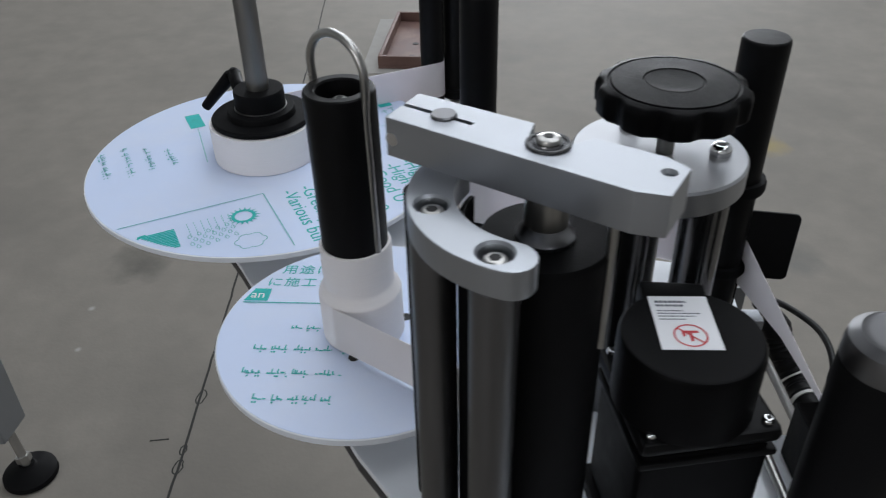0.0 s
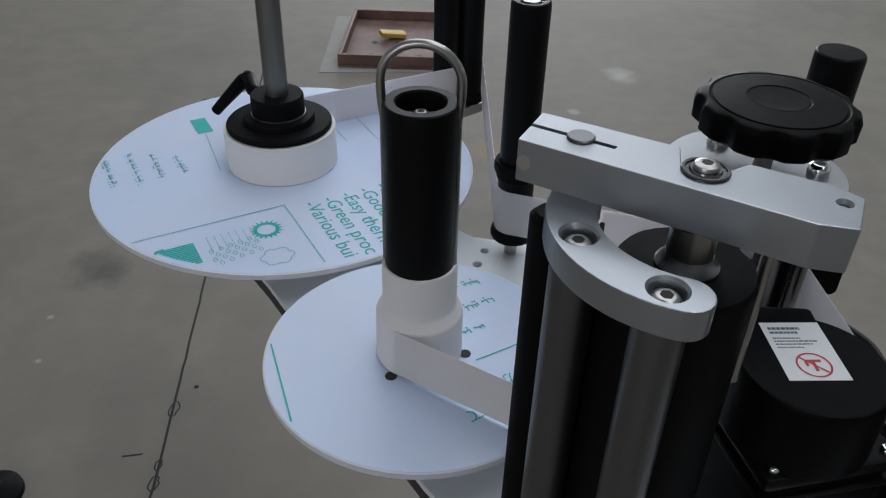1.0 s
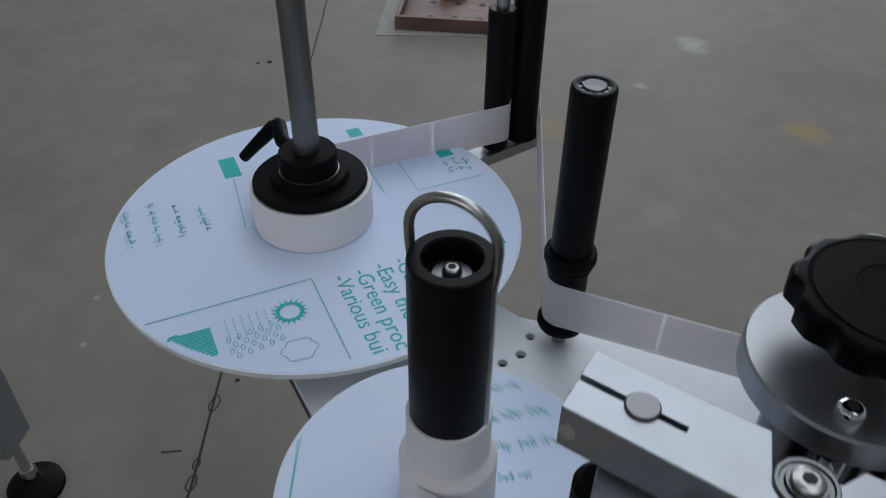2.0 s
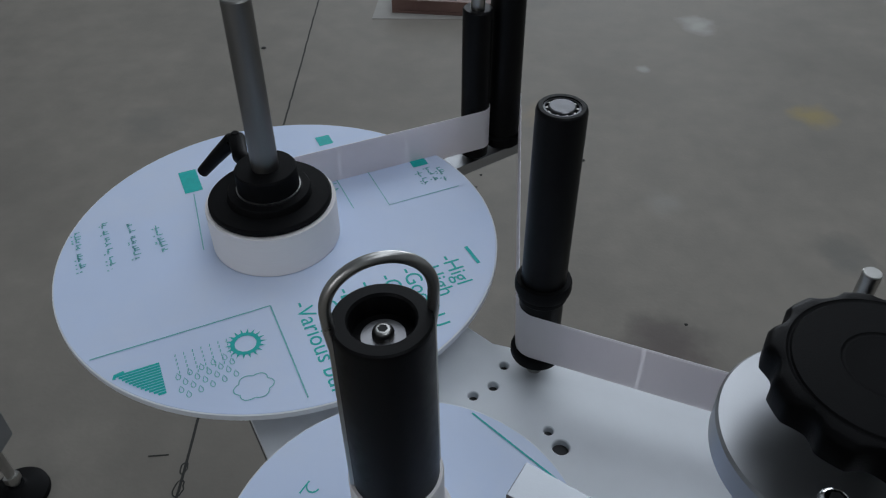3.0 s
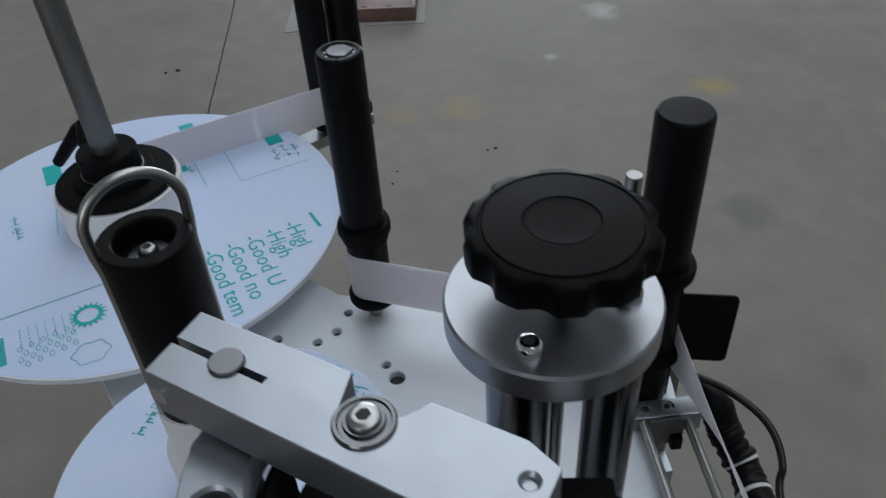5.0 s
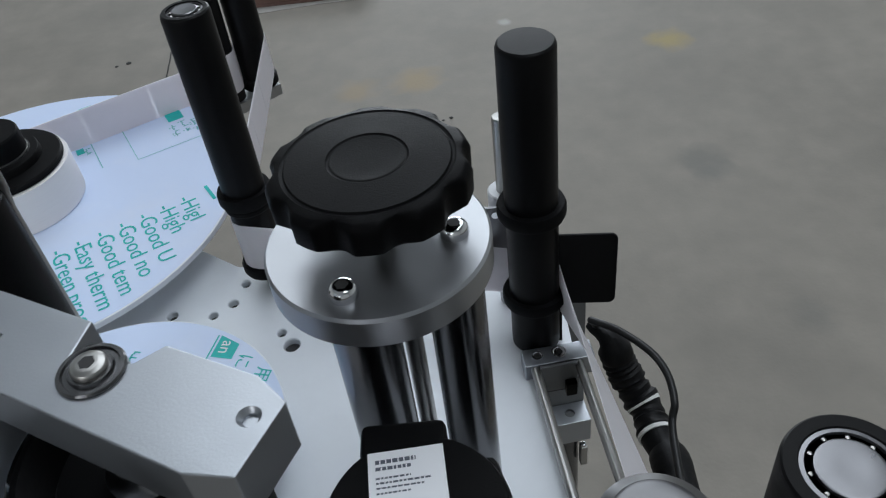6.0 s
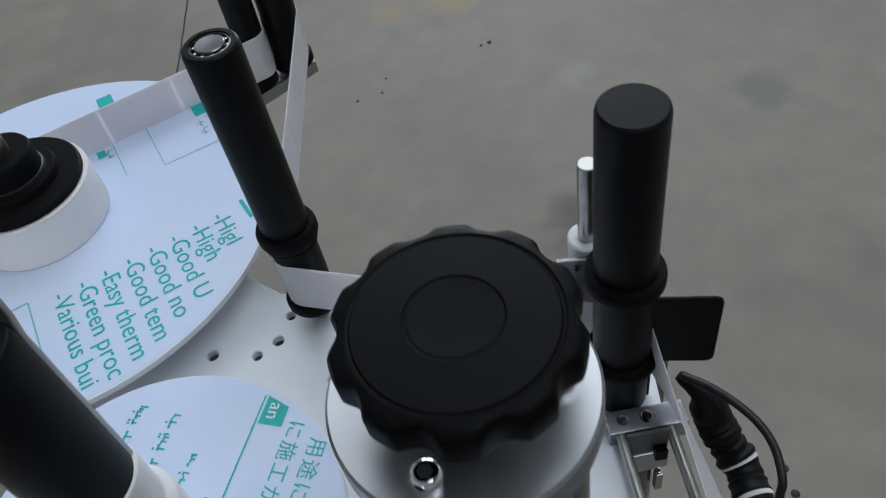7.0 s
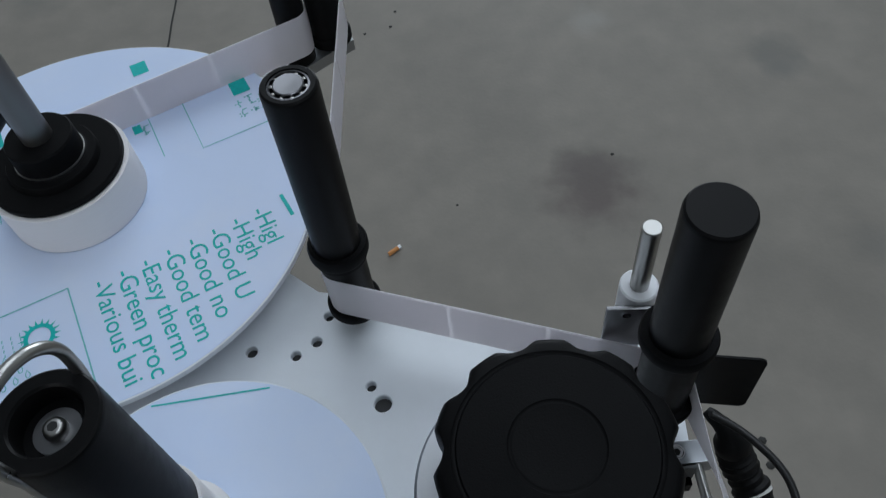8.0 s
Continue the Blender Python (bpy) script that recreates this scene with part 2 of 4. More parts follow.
def tube(points, r, seg=14, radii=None):
    bm = bmesh.new()
    pts = [Vector(p) for p in points]
    rings, side = [], None
    for k, p in enumerate(pts):
        d = (pts[min(k + 1, len(pts) - 1)] - pts[max(k - 1, 0)]).normalized()
        if side is None:
            side = d.orthogonal().normalized()
        side = (side - d * side.dot(d)).normalized()
        up = d.cross(side)
        rr = radii[k] if radii else r
        rings.append([bm.verts.new(p + rr * (math.cos(2 * math.pi * q / seg) * side + math.sin(2 * math.pi * q / seg) * up)) for q in range(seg)])
    for a, b in zip(rings, rings[1:]):
        for q in range(seg):
            bm.faces.new((a[q], a[(q + 1) % seg], b[(q + 1) % seg], b[q]))
    bm.faces.new(rings[0])
    bm.faces.new(rings[-1])
    return bm


def ribbon(points, z0, z1, th=0.0004, lean=None):
    """An upright band of that thickness along points (x, y). lean: how far its lower edge stands out to the left at each point."""
    bm = bmesh.new()
    pts = [Vector((x, y, 0)) for x, y in points]
    rows = []
    for k, p in enumerate(pts):
        d = (pts[min(k + 1, len(pts) - 1)] - pts[max(k - 1, 0)]).normalized()
        n = Vector((-d.y, d.x, 0)) * th / 2
        out = n.normalized() * (lean[k] if lean else 0.0)
        rows.append([bm.verts.new(p + out + n + Vector((0, 0, z0))), bm.verts.new(p + out - n + Vector((0, 0, z0))),
                     bm.verts.new(p - n + Vector((0, 0, z1))), bm.verts.new(p + n + Vector((0, 0, z1)))])
    for a, b in zip(rows, rows[1:]):
        for q in range(4):
            bm.faces.new((a[q], a[(q + 1) % 4], b[(q + 1) % 4], b[q]))
    bm.faces.new(rows[0])
    bm.faces.new(rows[-1])
    return bm


def belt(circles, step=radians(8)):
    """The line of a web round circles (x, y, radius, +1 counter-clockwise or -1)."""
    dirs = []
    for a, b in zip(circles, circles[1:]):
        dx, dy = b[0] - a[0], b[1] - a[1]
        dirs.append(math.atan2(dy, dx) + math.asin((a[2] * a[3] - b[2] * b[3]) / math.hypot(dx, dy)))
    out = []
    for k, (x, y, r, s) in enumerate(circles):
        t_in = dirs[k - 1] if k else dirs[0]
        t_out = dirs[k] if k < len(dirs) else dirs[-1]
        turn = (t_out - t_in) % (2 * math.pi) if s > 0 else -((t_in - t_out) % (2 * math.pi))
        if abs(turn) > 5.5:
            turn = 0
        n = max(1, int(abs(turn) / step))
        for q in range(n + 1 if turn else 1):
            t = t_in + turn * q / n
            out.append((x + r * s * math.sin(t), y - r * s * math.cos(t)))
    return out


def hex_socket_screw(name, parent, x, y, z, r=0.005, h=0.004, mat=None, label=""):
    """A cap screw seen from above: a rounded head, its hexagonal socket painted as a dark cap."""
    head = part(name, lathe([(r, z), (r, z + h * 0.45), (r * 0.92, z + h * 0.75), (r * 0.72, z + h * 0.95), (r * 0.56, z + h), (0, z + h)], 24, (x, y)), mat or M_STEEL, parent, label)
    part("socket", lathe([(r * 0.46, z + h * 0.9), (r * 0.46, z + h + 0.0001), (0, z + h + 0.0001)], 6, (x, y)), M_HOLE_SHADE, head)
    return head


def lettering(body, size, m, parent, mat, name="lettering", label="", spacing=1.0):
    cu = bpy.data.curves.new("text", "FONT")
    cu.body, cu.size, cu.resolution_u, cu.extrude = body, size, 3, 0.00006
    cu.space_character = spacing
    ob = bpy.data.objects.new("text", cu)
    scene.collection.objects.link(ob)
    bpy.context.view_layer.update()
    me = bpy.data.meshes.new_from_object(ob.evaluated_get(bpy.context.evaluated_depsgraph_get()))
    bpy.data.objects.remove(ob)
    bpy.data.curves.remove(cu)
    me.materials.clear()
    me.materials.append(mat)
    out = new(name, me)
    out.parent, out.matrix_basis = parent, m
    if label:
        tagged(out, label)
    return out


def bars(rects, z, t=0.00012):
    """Thin printed bars (x0, y0, x1, y1) joined in one print."""
    bm = bmesh.new()
    for x0, y0, x1, y1 in rects:
        vs = [bm.verts.new((x, y, zz)) for zz in (z, z + t) for x, y in ((x0, y0), (x1, y0), (x1, y1), (x0, y1))]
        bm.faces.new(vs[4:])
        for a, b in ((0, 1), (1, 2), (2, 3), (3, 0)):
            bm.faces.new((vs[a], vs[b], vs[b + 4], vs[a + 4]))
    return bm


def stroke(points, w, z, t=0.00012, closed=False):
    """A printed line of width w along points (x, y)."""
    bm = bmesh.new()
    pts = [Vector((x, y, 0)) for x, y in points]
    n = len(pts)
    rows = []
    for k in range(n):
        a, b = (pts[k - 1], pts[(k + 1) % n]) if closed else (pts[max(k - 1, 0)], pts[min(k + 1, n - 1)])
        d = (b - a).normalized()
        s = Vector((-d.y, d.x, 0)) * w / 2
        rows.append((bm.verts.new(pts[k] + s + Vector((0, 0, z + t))), bm.verts.new(pts[k] - s + Vector((0, 0, z + t)))))
    for k in range(n if closed else n - 1):
        a, b = rows[k], rows[(k + 1) % n]
        bm.faces.new((a[0], a[1], b[1], b[0]))
    return bm


def squiggle(x0, x1, y, seed, z, h=0.004):
    """A run of printed script that cannot be read, as small plain bars."""
    rnd = random.Random(seed)
    rects, x = [], x0
    while x < x1:
        word = min(x1, x + rnd.uniform(0.006, 0.014))
        while x < word:
            w = rnd.uniform(0.0012, 0.0032)
            low = rnd.uniform(-0.0009, 0.0004)
            rects.append((x, y + low, min(x + w, word), y + low + rnd.uniform(0.0010, 0.0017)))
            if rnd.random() < 0.55:
                rects.append((x, y + low, x + 0.0010, y + low + h * rnd.uniform(0.4, 0.95)))
            if rnd.random() < 0.3:
                rects.append((x + 0.0005, y - h * 0.55, x + 0.0018, y - h * 0.30))
            x += w + rnd.uniform(0, 0.0006)
        x += rnd.uniform(0.0018, 0.0036)
    return bars(rects, z)


# ---- the hall ----
def hall():
    part("floor", box(-7, -7, -0.15, 7, 11, 0, 0), M_CONCRETE, None)
    tagged(bpy.data.objects["floor"], "grey worn concrete workshop floor with dark joints and stains", "floor", kind="structure")
    for name, b in (("wall_west", (-7.2, -7, 0, -7, 11, 5.6)), ("wall_east", (7, -7, 0, 7.2, 11, 5.6)),
                    ("wall_north", (-7.2, 11, 0, 7.2, 11.2, 5.6)), ("wall_south", (-7.2, -7.2, 0, 7.2, -7, 5.6))):
        tagged(part(name, box(*b, 0), M_WALL), "plain painted workshop wall", "wall", kind="structure")
    tagged(part("ceiling", box(-7.2, -7.2, 5.6, 7.2, 11.2, 5.75, 0), M_ROOF), "sheet metal workshop ceiling", "ceiling", kind="structure")


hall()

# ---- the machine plate ----
PLATE_Z = 0.735


def machine_plate():
    base = thing("labelling_machine_bed", pose(0, 0, 0), "white painted steel labelling machine bed plate drilled with holes", "machine bed")
    outline = [(-0.25, -0.008), (-0.21, -0.060), (-0.185, -0.096), (-0.0635, -0.267), (-0.034, -0.301), (0.035, -0.41), (0.285, -0.43),
               (0.2603, -0.2238), (0.206, -0.2238), (0.1954, -0.1224), (0.2225, -0.1195), (0.2215, -0.045), (0.213, -0.028), (0.13, -0.018), (0.012, 0.014), (-0.033, 0.022), (-0.066, 0.046), (-0.15, 0.10), (-0.22, 0.05)]
    holes = ((-0.023, 0.000, 0.0036), (-0.030, -0.021, 0.0040), (-0.044, -0.032, 0.0038), (-0.077, -0.028, 0.0044), (0.012, -0.057, 0.0036), (0.021, -0.070, 0.0062))
    bores = [rod(r, PLATE_Z - 0.009, PLATE_Z + 0.01, 0, 24, (x, y)) for x, y, r in holes]
    bores += [lathe([(r, PLATE_Z - 0.0008), (r + 0.0016, PLATE_Z + 0.0008)], 24, (x, y)) for x, y, r in holes]
    plate = part("plate", bored(prism(outline, PLATE_Z - 0.006, PLATE_Z, 0.0010, 2), *bores), M_PLATE, base)
    part("frame", prism(outline, PLATE_Z - 0.017, PLATE_Z - 0.0062, 0.0006, 1), M_FRAME, base, "dark steel frame under the white plate")
    part("column", box(0.05, -0.20, 0.02, 0.13, -0.12, PLATE_Z - 0.017, 0.004), M_GREYMETAL, base)
    part("foot_plate", box(0.0, -0.25, 0, 0.18, -0.07, 0.02, 0.003), M_GREYMETAL, base)
    return base


machine_plate()


# ---- rollers on the plate ----
def guide_roller(x, y, r, top, rings, label, bearing=True, foot=PLATE_Z, skirt=None):
    ob = thing("guide_roller", pose(x, y, foot), label, "roller", "guide rollers")
    h = top - foot
    part("shaft", rod(r * 0.36, 0, h * 0.3, 0.0004, 20), M_STEEL, ob)
    low = 0.024 if skirt is None else skirt
    end = [(r * 0.74, h), (r * 0.7, h - 0.002), (0, h - 0.002)] if bearing else [(0, h + 0.0002)]
    part("sleeve", lathe([(r * 0.8, low), (r, low + 0.0015), (r, h - 0.003), (r - 0.0006, h - 0.0009), (r - 0.0016, h), *end], 56), M_BLACK, ob)
    if bearing:
        cap = part("bearing", lathe([(r * 0.72, h - 0.003), (r * 0.72, h - 0.0008), (r * 0.65, h - 0.0006), (r * 0.63, h - 0.002), (r * 0.53, h - 0.002), (r * 0.52, h - 0.0002), (r * 0.48, h + 0.0003), (r * 0.2, h + 0.0001), (0, h - 0.0001)], 36), M_CAP, ob)
        for k in range(10):
            a = 2 * math.pi * k / 10
            part("ball", lathe([(0, h - 0.002), (0.0011, h - 0.0014), (0, h - 0.0008)], 8, (r * 0.58 * math.cos(a), r * 0.58 * math.sin(a))), M_STEEL, cap)
    for z, rr, w in rings:
        z -= foot
        part("collar", lathe([(r, z - w), (rr - 0.001, z - w), (rr, z - w * 0.5), (rr, z + w * 0.5), (rr - 0.001, z + w), (r, z + w)], 40), M_RUBBER, ob)
    return ob


guide_roller(0, 0, 0.0155, 0.966, [(0.825, 0.0198, 0.0052), (0.8165, 0.0175, 0.0028), (0.758, 0.0192, 0.0045)],
             "black guide roller with rubber collars and steel bearing cap on plate")
guide_roller(0.1975, -0.089, 0.0163, 0.9675, [(0.857, 0.0212, 0.0048), (0.784, 0.021, 0.0042)],
             "plain-topped black guide roller with two rubber collars on plate", bearing=False, skirt=0.004)


def tall_rollers():
    bar = thing("roller_bracket", pose(-0.057, 0.2735, 0.737, 0, 0, 41.5), "flat aluminium bar bracket carrying two tall black rollers", "bracket")
    part("bar", box(-0.075, -0.0105, 0.0, 0.034, 0.0105, 0.012, 0.0008), M_ALU, bar)
    part("brace", box(-0.075, -0.006, -0.03, -0.060, 0.006, 0.0, 0.0008), M_ALU, bar)
    a = thing("guide_roller", pose(-0.070, 0.262, 0.749), "tall slim black guide roller with a steel pin top", "roller", "guide rollers")
    part("sleeve", rod(0.0135, 0.003, 0.155, 0.0012), M_BLACK, a)
    part("shaft", rod(0.0062, 0.0, 0.180, 0.0006, 20), M_STEEL, a)
    b = thing("guide_roller", pose(-0.044, 0.285, 0.749), "tall black guide roller with a rubber collar at its foot", "roller", "guide rollers")
    part("sleeve", rod(0.0162, 0.004, 0.25, 0.0012), M_BLACK, b)
    part("collar", rod(0.019, 0.004, 0.016, 0.002), M_RUBBER, b)
    part("shaft", rod(0.0055, 0.0, 0.26, 0.0006, 20), M_STEEL, b)


tall_rollers()

# ---- the unwinding reel ----
UX, UY, DISC_Z = -0.2175, 0.0855, 0.770
HUB = (-0.2225, 0.0925)


def uv(u, v):
    """The film's print runs along u, 60 degrees clockwise of x, with v across it."""
    return u * 0.5 + v * 0.866 - 0.005, -u * 0.866 + v * 0.5 - 0.001


def uv_quad(u0, v0, u1, v1, z):
    bm = bmesh.new()
    bm.faces.new([bm.verts.new((*uv(u, v), z)) for u, v in ((u0, v0), (u1, v0), (u1, v1), (u0, v1))])
    return bm


def unwind_reel():
    reel = thing("unwind_reel", pose(UX, UY, DISC_Z), "film-covered white reel disc with teal print, black hub and label roll", "reel")
    disc = part("disc", lathe([(0.1792, -0.006), (0.1808, -0.0052), (0.1808, -0.0006), (0.1802, 0.0)], 128), M_FILM, reel, "white board disc under bluish protective film printed in teal")
    part("board_edge", lathe([(0.1803, -0.0062), (0.1816, -0.0054), (0.1816, -0.0008), (0.1807, -0.0003)], 128), M_BOARD, disc)
    z = 0.0003
    text_turn = lambda u, v: Matrix.Translation((*uv(u, v), z)) @ pose(0, 0, 0, 0, 0, -60)
    lines = ("-Various bui", "-Green proc", "-Easy therm", "-Good tem", "-Good no", "-Good U", "-High", "-Higl")
    for k, body in enumerate(lines):
        v = -0.0075 + 0.0178 * k
        u = 0.0795 - 0.0004 * k
        lettering(body, 0.0194, text_turn(u, v), disc, M_INK)
    # the picture panel: frame, house, rain, sun and cloud
    part("frame_line", stroke([uv(0.0738, -0.157), uv(0.0738, -0.0241)], 0.0011, z), M_INK_THIN, disc)
    part("frame_line", stroke([uv(0.0738, -0.0241), uv(0.1715, -0.0241)], 0.0011, z), M_INK_THIN, disc)
    slats = [uv_quad(0.0965 + 0.0026 * k, max(-0.1425, -math.sqrt(0.173 ** 2 - (0.0986 + 0.0026 * k) ** 2)), 0.0986 + 0.0026 * k, -0.1118, z) for k in range(12)]
    for k, b in enumerate(slats):
        part("house_slat", b, M_INK, disc)
    part("house_roof", stroke([uv(0.1, -0.1435), uv(0.0965, -0.1425), uv(0.0955, -0.136)], 0.0024, z), M_INK, disc)
    su, sv = 0.1045, -0.051
    part("sun_ring", stroke([uv(su + 0.0095 * math.cos(a), sv + 0.0095 * math.sin(a)) for a in [k * math.pi / 16 for k in range(32)]], 0.0032, z, closed=True), M_INK, disc)
    for k in range(18):
        a = k * 2 * math.pi / 18
        ca, sa = math.cos(a), math.sin(a)
        bm = bmesh.new()
        bm.faces.new([bm.verts.new((*uv(su + r * ca - w * sa, sv + r * sa + w * ca), z + 0.0001)) for r, w in ((0.0105, -0.0011), (0.0152, 0), (0.0105, 0.0011))])
        part("sun_ray", bm, M_INK, disc)
    cu, cv = 0.1465, -0.0555
    cloud = []
    for k in range(60):
        a = 2 * math.pi * k / 60
        r = 0.0105 + 0.0024 * abs(math.sin(3.0 * a + 0.4))
        cloud.append(uv(cu + 0.92 * r * math.cos(a), cv + 1.1 * r * math.sin(a)))
    part("cloud_line", stroke(cloud, 0.0008, z, closed=True), M_INK_THIN, disc)
    for row in range(4):
        for k in range(5):
            du, dv = 0.1165 + row * 0.0062 - 0.0012 * k, -0.102 + k * 0.0085 + (0.004 if row % 2 else 0)
            drop = [uv(du + 0.0024 * math.cos(a) - (0.0016 if q == 5 else 0), dv + 0.0016 * math.sin(a)) for q, a in enumerate(math.pi * j / 5 for j in range(10))]
            part("raindrop", stroke(drop, 0.0007, z, closed=True), M_INK_THIN, disc)
    dashes = []
    for row in range(7):
        for k in range(6):
            du, dv = 0.094 + k * 0.0042, -0.1 + row * 0.0062
            dashes.append(stroke([uv(du, dv), uv(du + 0.0026, dv - 0.0006)], 0.0008, z))
    part("rain_dashes", merge(*dashes), M_INK_THIN, disc)
    # tags, panels and script elsewhere on the film
    for q in ((-0.132, -0.056, -0.097, -0.040), (-0.072, 0.147, -0.049, 0.162), (-0.136, 0.078, -0.120, 0.092), (-0.060, 0.060, -0.050, 0.067)):
        part("print_tag", uv_quad(*q, z), M_INK, disc, "solid teal tag")
    for pts in ([(-0.094, -0.049), (-0.013, -0.057)], [(-0.064, 0.1055), (-0.0055, 0.1055), (-0.0055, 0.1735)], [(-0.062, 0.075), (-0.014, 0.075)]):
        part("panel_line", stroke([uv(*p) for p in pts], 0.0009, z), M_INK_THIN, disc)
    part("panel_line", stroke([uv(0.0735, 0.1425), uv(0.0965, 0.1435)], 0.003, z), M_INK, disc)
    for k, (v, u0, u1) in enumerate(((-0.153, -0.08, -0.026), (-0.130, -0.084, -0.020), (-0.110, -0.074, -0.024), (-0.089, -0.062, -0.024), (0.157, -0.044, -0.022), (0.147, -0.042, -0.02), (0.166, -0.04, -0.018), (0.068, -0.056, -0.045))):
        part("script_print", squiggle(u0, u1, 0, 20 + k, 0, 0.0058), M_INK_THIN, disc, m=Matrix.Translation((*uv(0, v), z)) @ pose(0, 0, 0, 0, 0, -60))
    # roll of labels, hub flange, clamp and spindle, a little off the disc's centre
    hub_at = pose(HUB[0] - UX, HUB[1] - UY, 0)
    part("label_roll", lathe([(0.030, 0.0006), (0.0527, 0.0006), (0.053, 0.002), (0.053, 0.0372), (0.0527, 0.0382), (0.030, 0.0382)], 96), M_PAPER_EDGE, reel, "wound roll of white paper labels", m=hub_at)
    hub = part("hub_flange", lathe([(0.0482, 0.0383), (0.0497, 0.0395), (0.0497, 0.0425), (0.0482, 0.044), (0.034, 0.0445), (0.0335, 0.049), (0.0325, 0.0505), (0.027, 0.0507), (0.0250, 0.0522), (0.0247, 0.0690), (0.0237, 0.0705), (0.013, 0.0707)], 72), M_RUBBER, reel, "stepped black plastic hub flange", m=hub_at)
    part("hub_ring", lathe([(0.0247, 0.0512), (0.0258, 0.0515), (0.0258, 0.0526), (0.0247, 0.0528)], 48), M_STEEL, hub)
    part("spindle", rod(0.0108, -0.02, 0.211, 0.001, 40), M_SPINDLE, reel, "bare steel spindle", m=hub_at)
    a = radians(141)
    ex, ey = math.cos(a), math.sin(a)
    lever = part("clamp_lever", tube([(ex * 0.016, ey * 0.016, 0.060), (ex * 0.036, ey * 0.036, 0.063), (-0.036, 0.042, 0.0665), (-0.041, 0.043, 0.064), (-0.060, 0.044, 0.044), (-0.074, 0.045, 0.0285)], 0.004, 14, [0.0060, 0.0066, 0.0072, 0.0072, 0.0060, 0.0052]), M_PLASTIC, reel, m=hub_at)
    part("lever_screw", rod(0.0035, 0.060, 0.0735, 0.0006, 16, (-0.0365, 0.0415)), M_PLASTIC, lever)
    return reel


UNWIND = unwind_reel()
stand = thing("reel_stand", pose(UX, UY, 0.60), "steel bearing block carrying the reel spindle under its disc", "bearing")
part("block", lathe([(0.03, 0.06), (0.032, 0.062), (0.032, 0.128), (0.022, 0.132), (0.022, 0.150), (0.012, 0.150)], 40), M_ALU, stand)

# ---- the rewinding reel ----
RX, RY = -0.0725, -0.1765


def rewind_reel():
    reel = thing("rewind_reel", pose(RX, RY, DISC_Z), "small film-covered reel disc with black winding roller and wire loop", "reel")
    disc = part("disc", lathe([(0.1075, -0.006), (0.1087, -0.0052), (0.1087, -0.0006), (0.1082, 0.0)], 112), M_FILM, reel, "white board disc under bluish protective film printed in teal")
    part("board_edge", lathe([(0.1082, -0.0062), (0.1094, -0.0054), (0.1094, -0.0008), (0.1086, -0.0003)], 112), M_BOARD, disc)
    z = 0.0003
    part("panel_line", stroke([(-0.1, 0.028), (-0.03, 0.028)], 0.0011, z), M_INK, disc)
    bm = bmesh.new()
    bm.faces.new([bm.verts.new((x, y, z)) for x, y in ((-0.1002, 0.030), (-0.081, 0.030), (-0.081, 0.0455), (-0.0945, 0.0455))])
    tag = part("print_tag", bm, M_INK, disc, "teal tag with white letters")
    lettering("an", 0.0125, pose(-0.096, 0.0335, z + 0.0002), tag, M_LABEL)
    a = radians(-10.6)
    n, d = (math.cos(a), math.sin(a)), (-math.sin(a), math.cos(a))
    part("panel_line", stroke([(0.0985 * n[0] + s * d[0], 0.0985 * n[1] + s * d[1]) for s in (-0.039, 0.039)], 0.0012, z), M_INK, disc)
    for x, y, body in ((-0.078, 0.067, "用途において"), (-0.087, 0.050, "に施工が可能")):
        lettering(body, 0.0128, pose(x, y, z), disc, M_INK, spacing=1.18)
    for k, (y, x0, x1) in enumerate(((-0.002, -0.055, -0.033), (-0.026, -0.078, -0.010), (-0.051, -0.080, -0.009), (-0.076, -0.066, -0.011))):
        part("script_print", squiggle(x0, x1, 0, 60 + k, 0, 0.0062), M_INK, disc, m=pose(0, y, z))
    # dark discs on the film paint the shade of screw holes
    for a in (25, 145, 265):
        part("screw_hole", lathe([(0.0042, z), (0.0042, z + 0.0003), (0, z + 0.0003)], 16, (0.0325 * math.cos(radians(a)), 0.0325 * math.sin(radians(a)))), M_HOLE_SHADE, disc)
    # wound liner: a wide lower roll and a slimmer collar
    part("liner_roll", lathe([(0.024, 0.0008), (0.0296, 0.0008), (0.0300, 0.002), (0.0298, 0.038), (0.0290, 0.0405), (0.0256, 0.045), (0.0250, 0.049), (0.0250, 0.078), (0.0243, 0.0795), (0.0230, 0.0795)], 64), M_PAPER_EDGE, reel, "wound white liner paper")
    roller = part("roller", lathe([(0.0224, 0.078), (0.0228, 0.080), (0.0228, 0.189), (0.0224, 0.1912), (0.0214, 0.192), (0.0158, 0.192), (0.0148, 0.1908), (0.0143, 0.180), (0, 0.180)], 64), M_BLACK, reel)
    part("washer", lathe([(0.0100, 0.180), (0.0100, 0.1812), (0.005, 0.1812)], 32), M_CAP, roller)
    hex_socket_screw("cap_screw", roller, 0, 0, 0.181, 0.0050, 0.0048, M_STEEL)
    # wire loop lying in grooves of the roller and arching over it
    r, g, top = 0.0236, 0.0217, 0.203
    arch = [(-r * math.cos(t), 0, top + r * 0.98 * math.sin(t)) for t in [math.pi * k / 24 for k in range(25)]]
    pts = [(-g, 0, 0.075), (-g, 0, 0.12), (-g, 0, 0.18), (-r + 0.0004, 0, 0.192)] + arch + [(r - 0.0004, 0, 0.192), (g, 0, 0.18), (g, 0, 0.12), (g, 0, 0.075)]
    part("wire_loop", tube(pts, 0.0027, 14), M_STEEL, reel, "bent steel wire loop", m=pose(0, 0, 0, 0, 0, 143))
    return reel


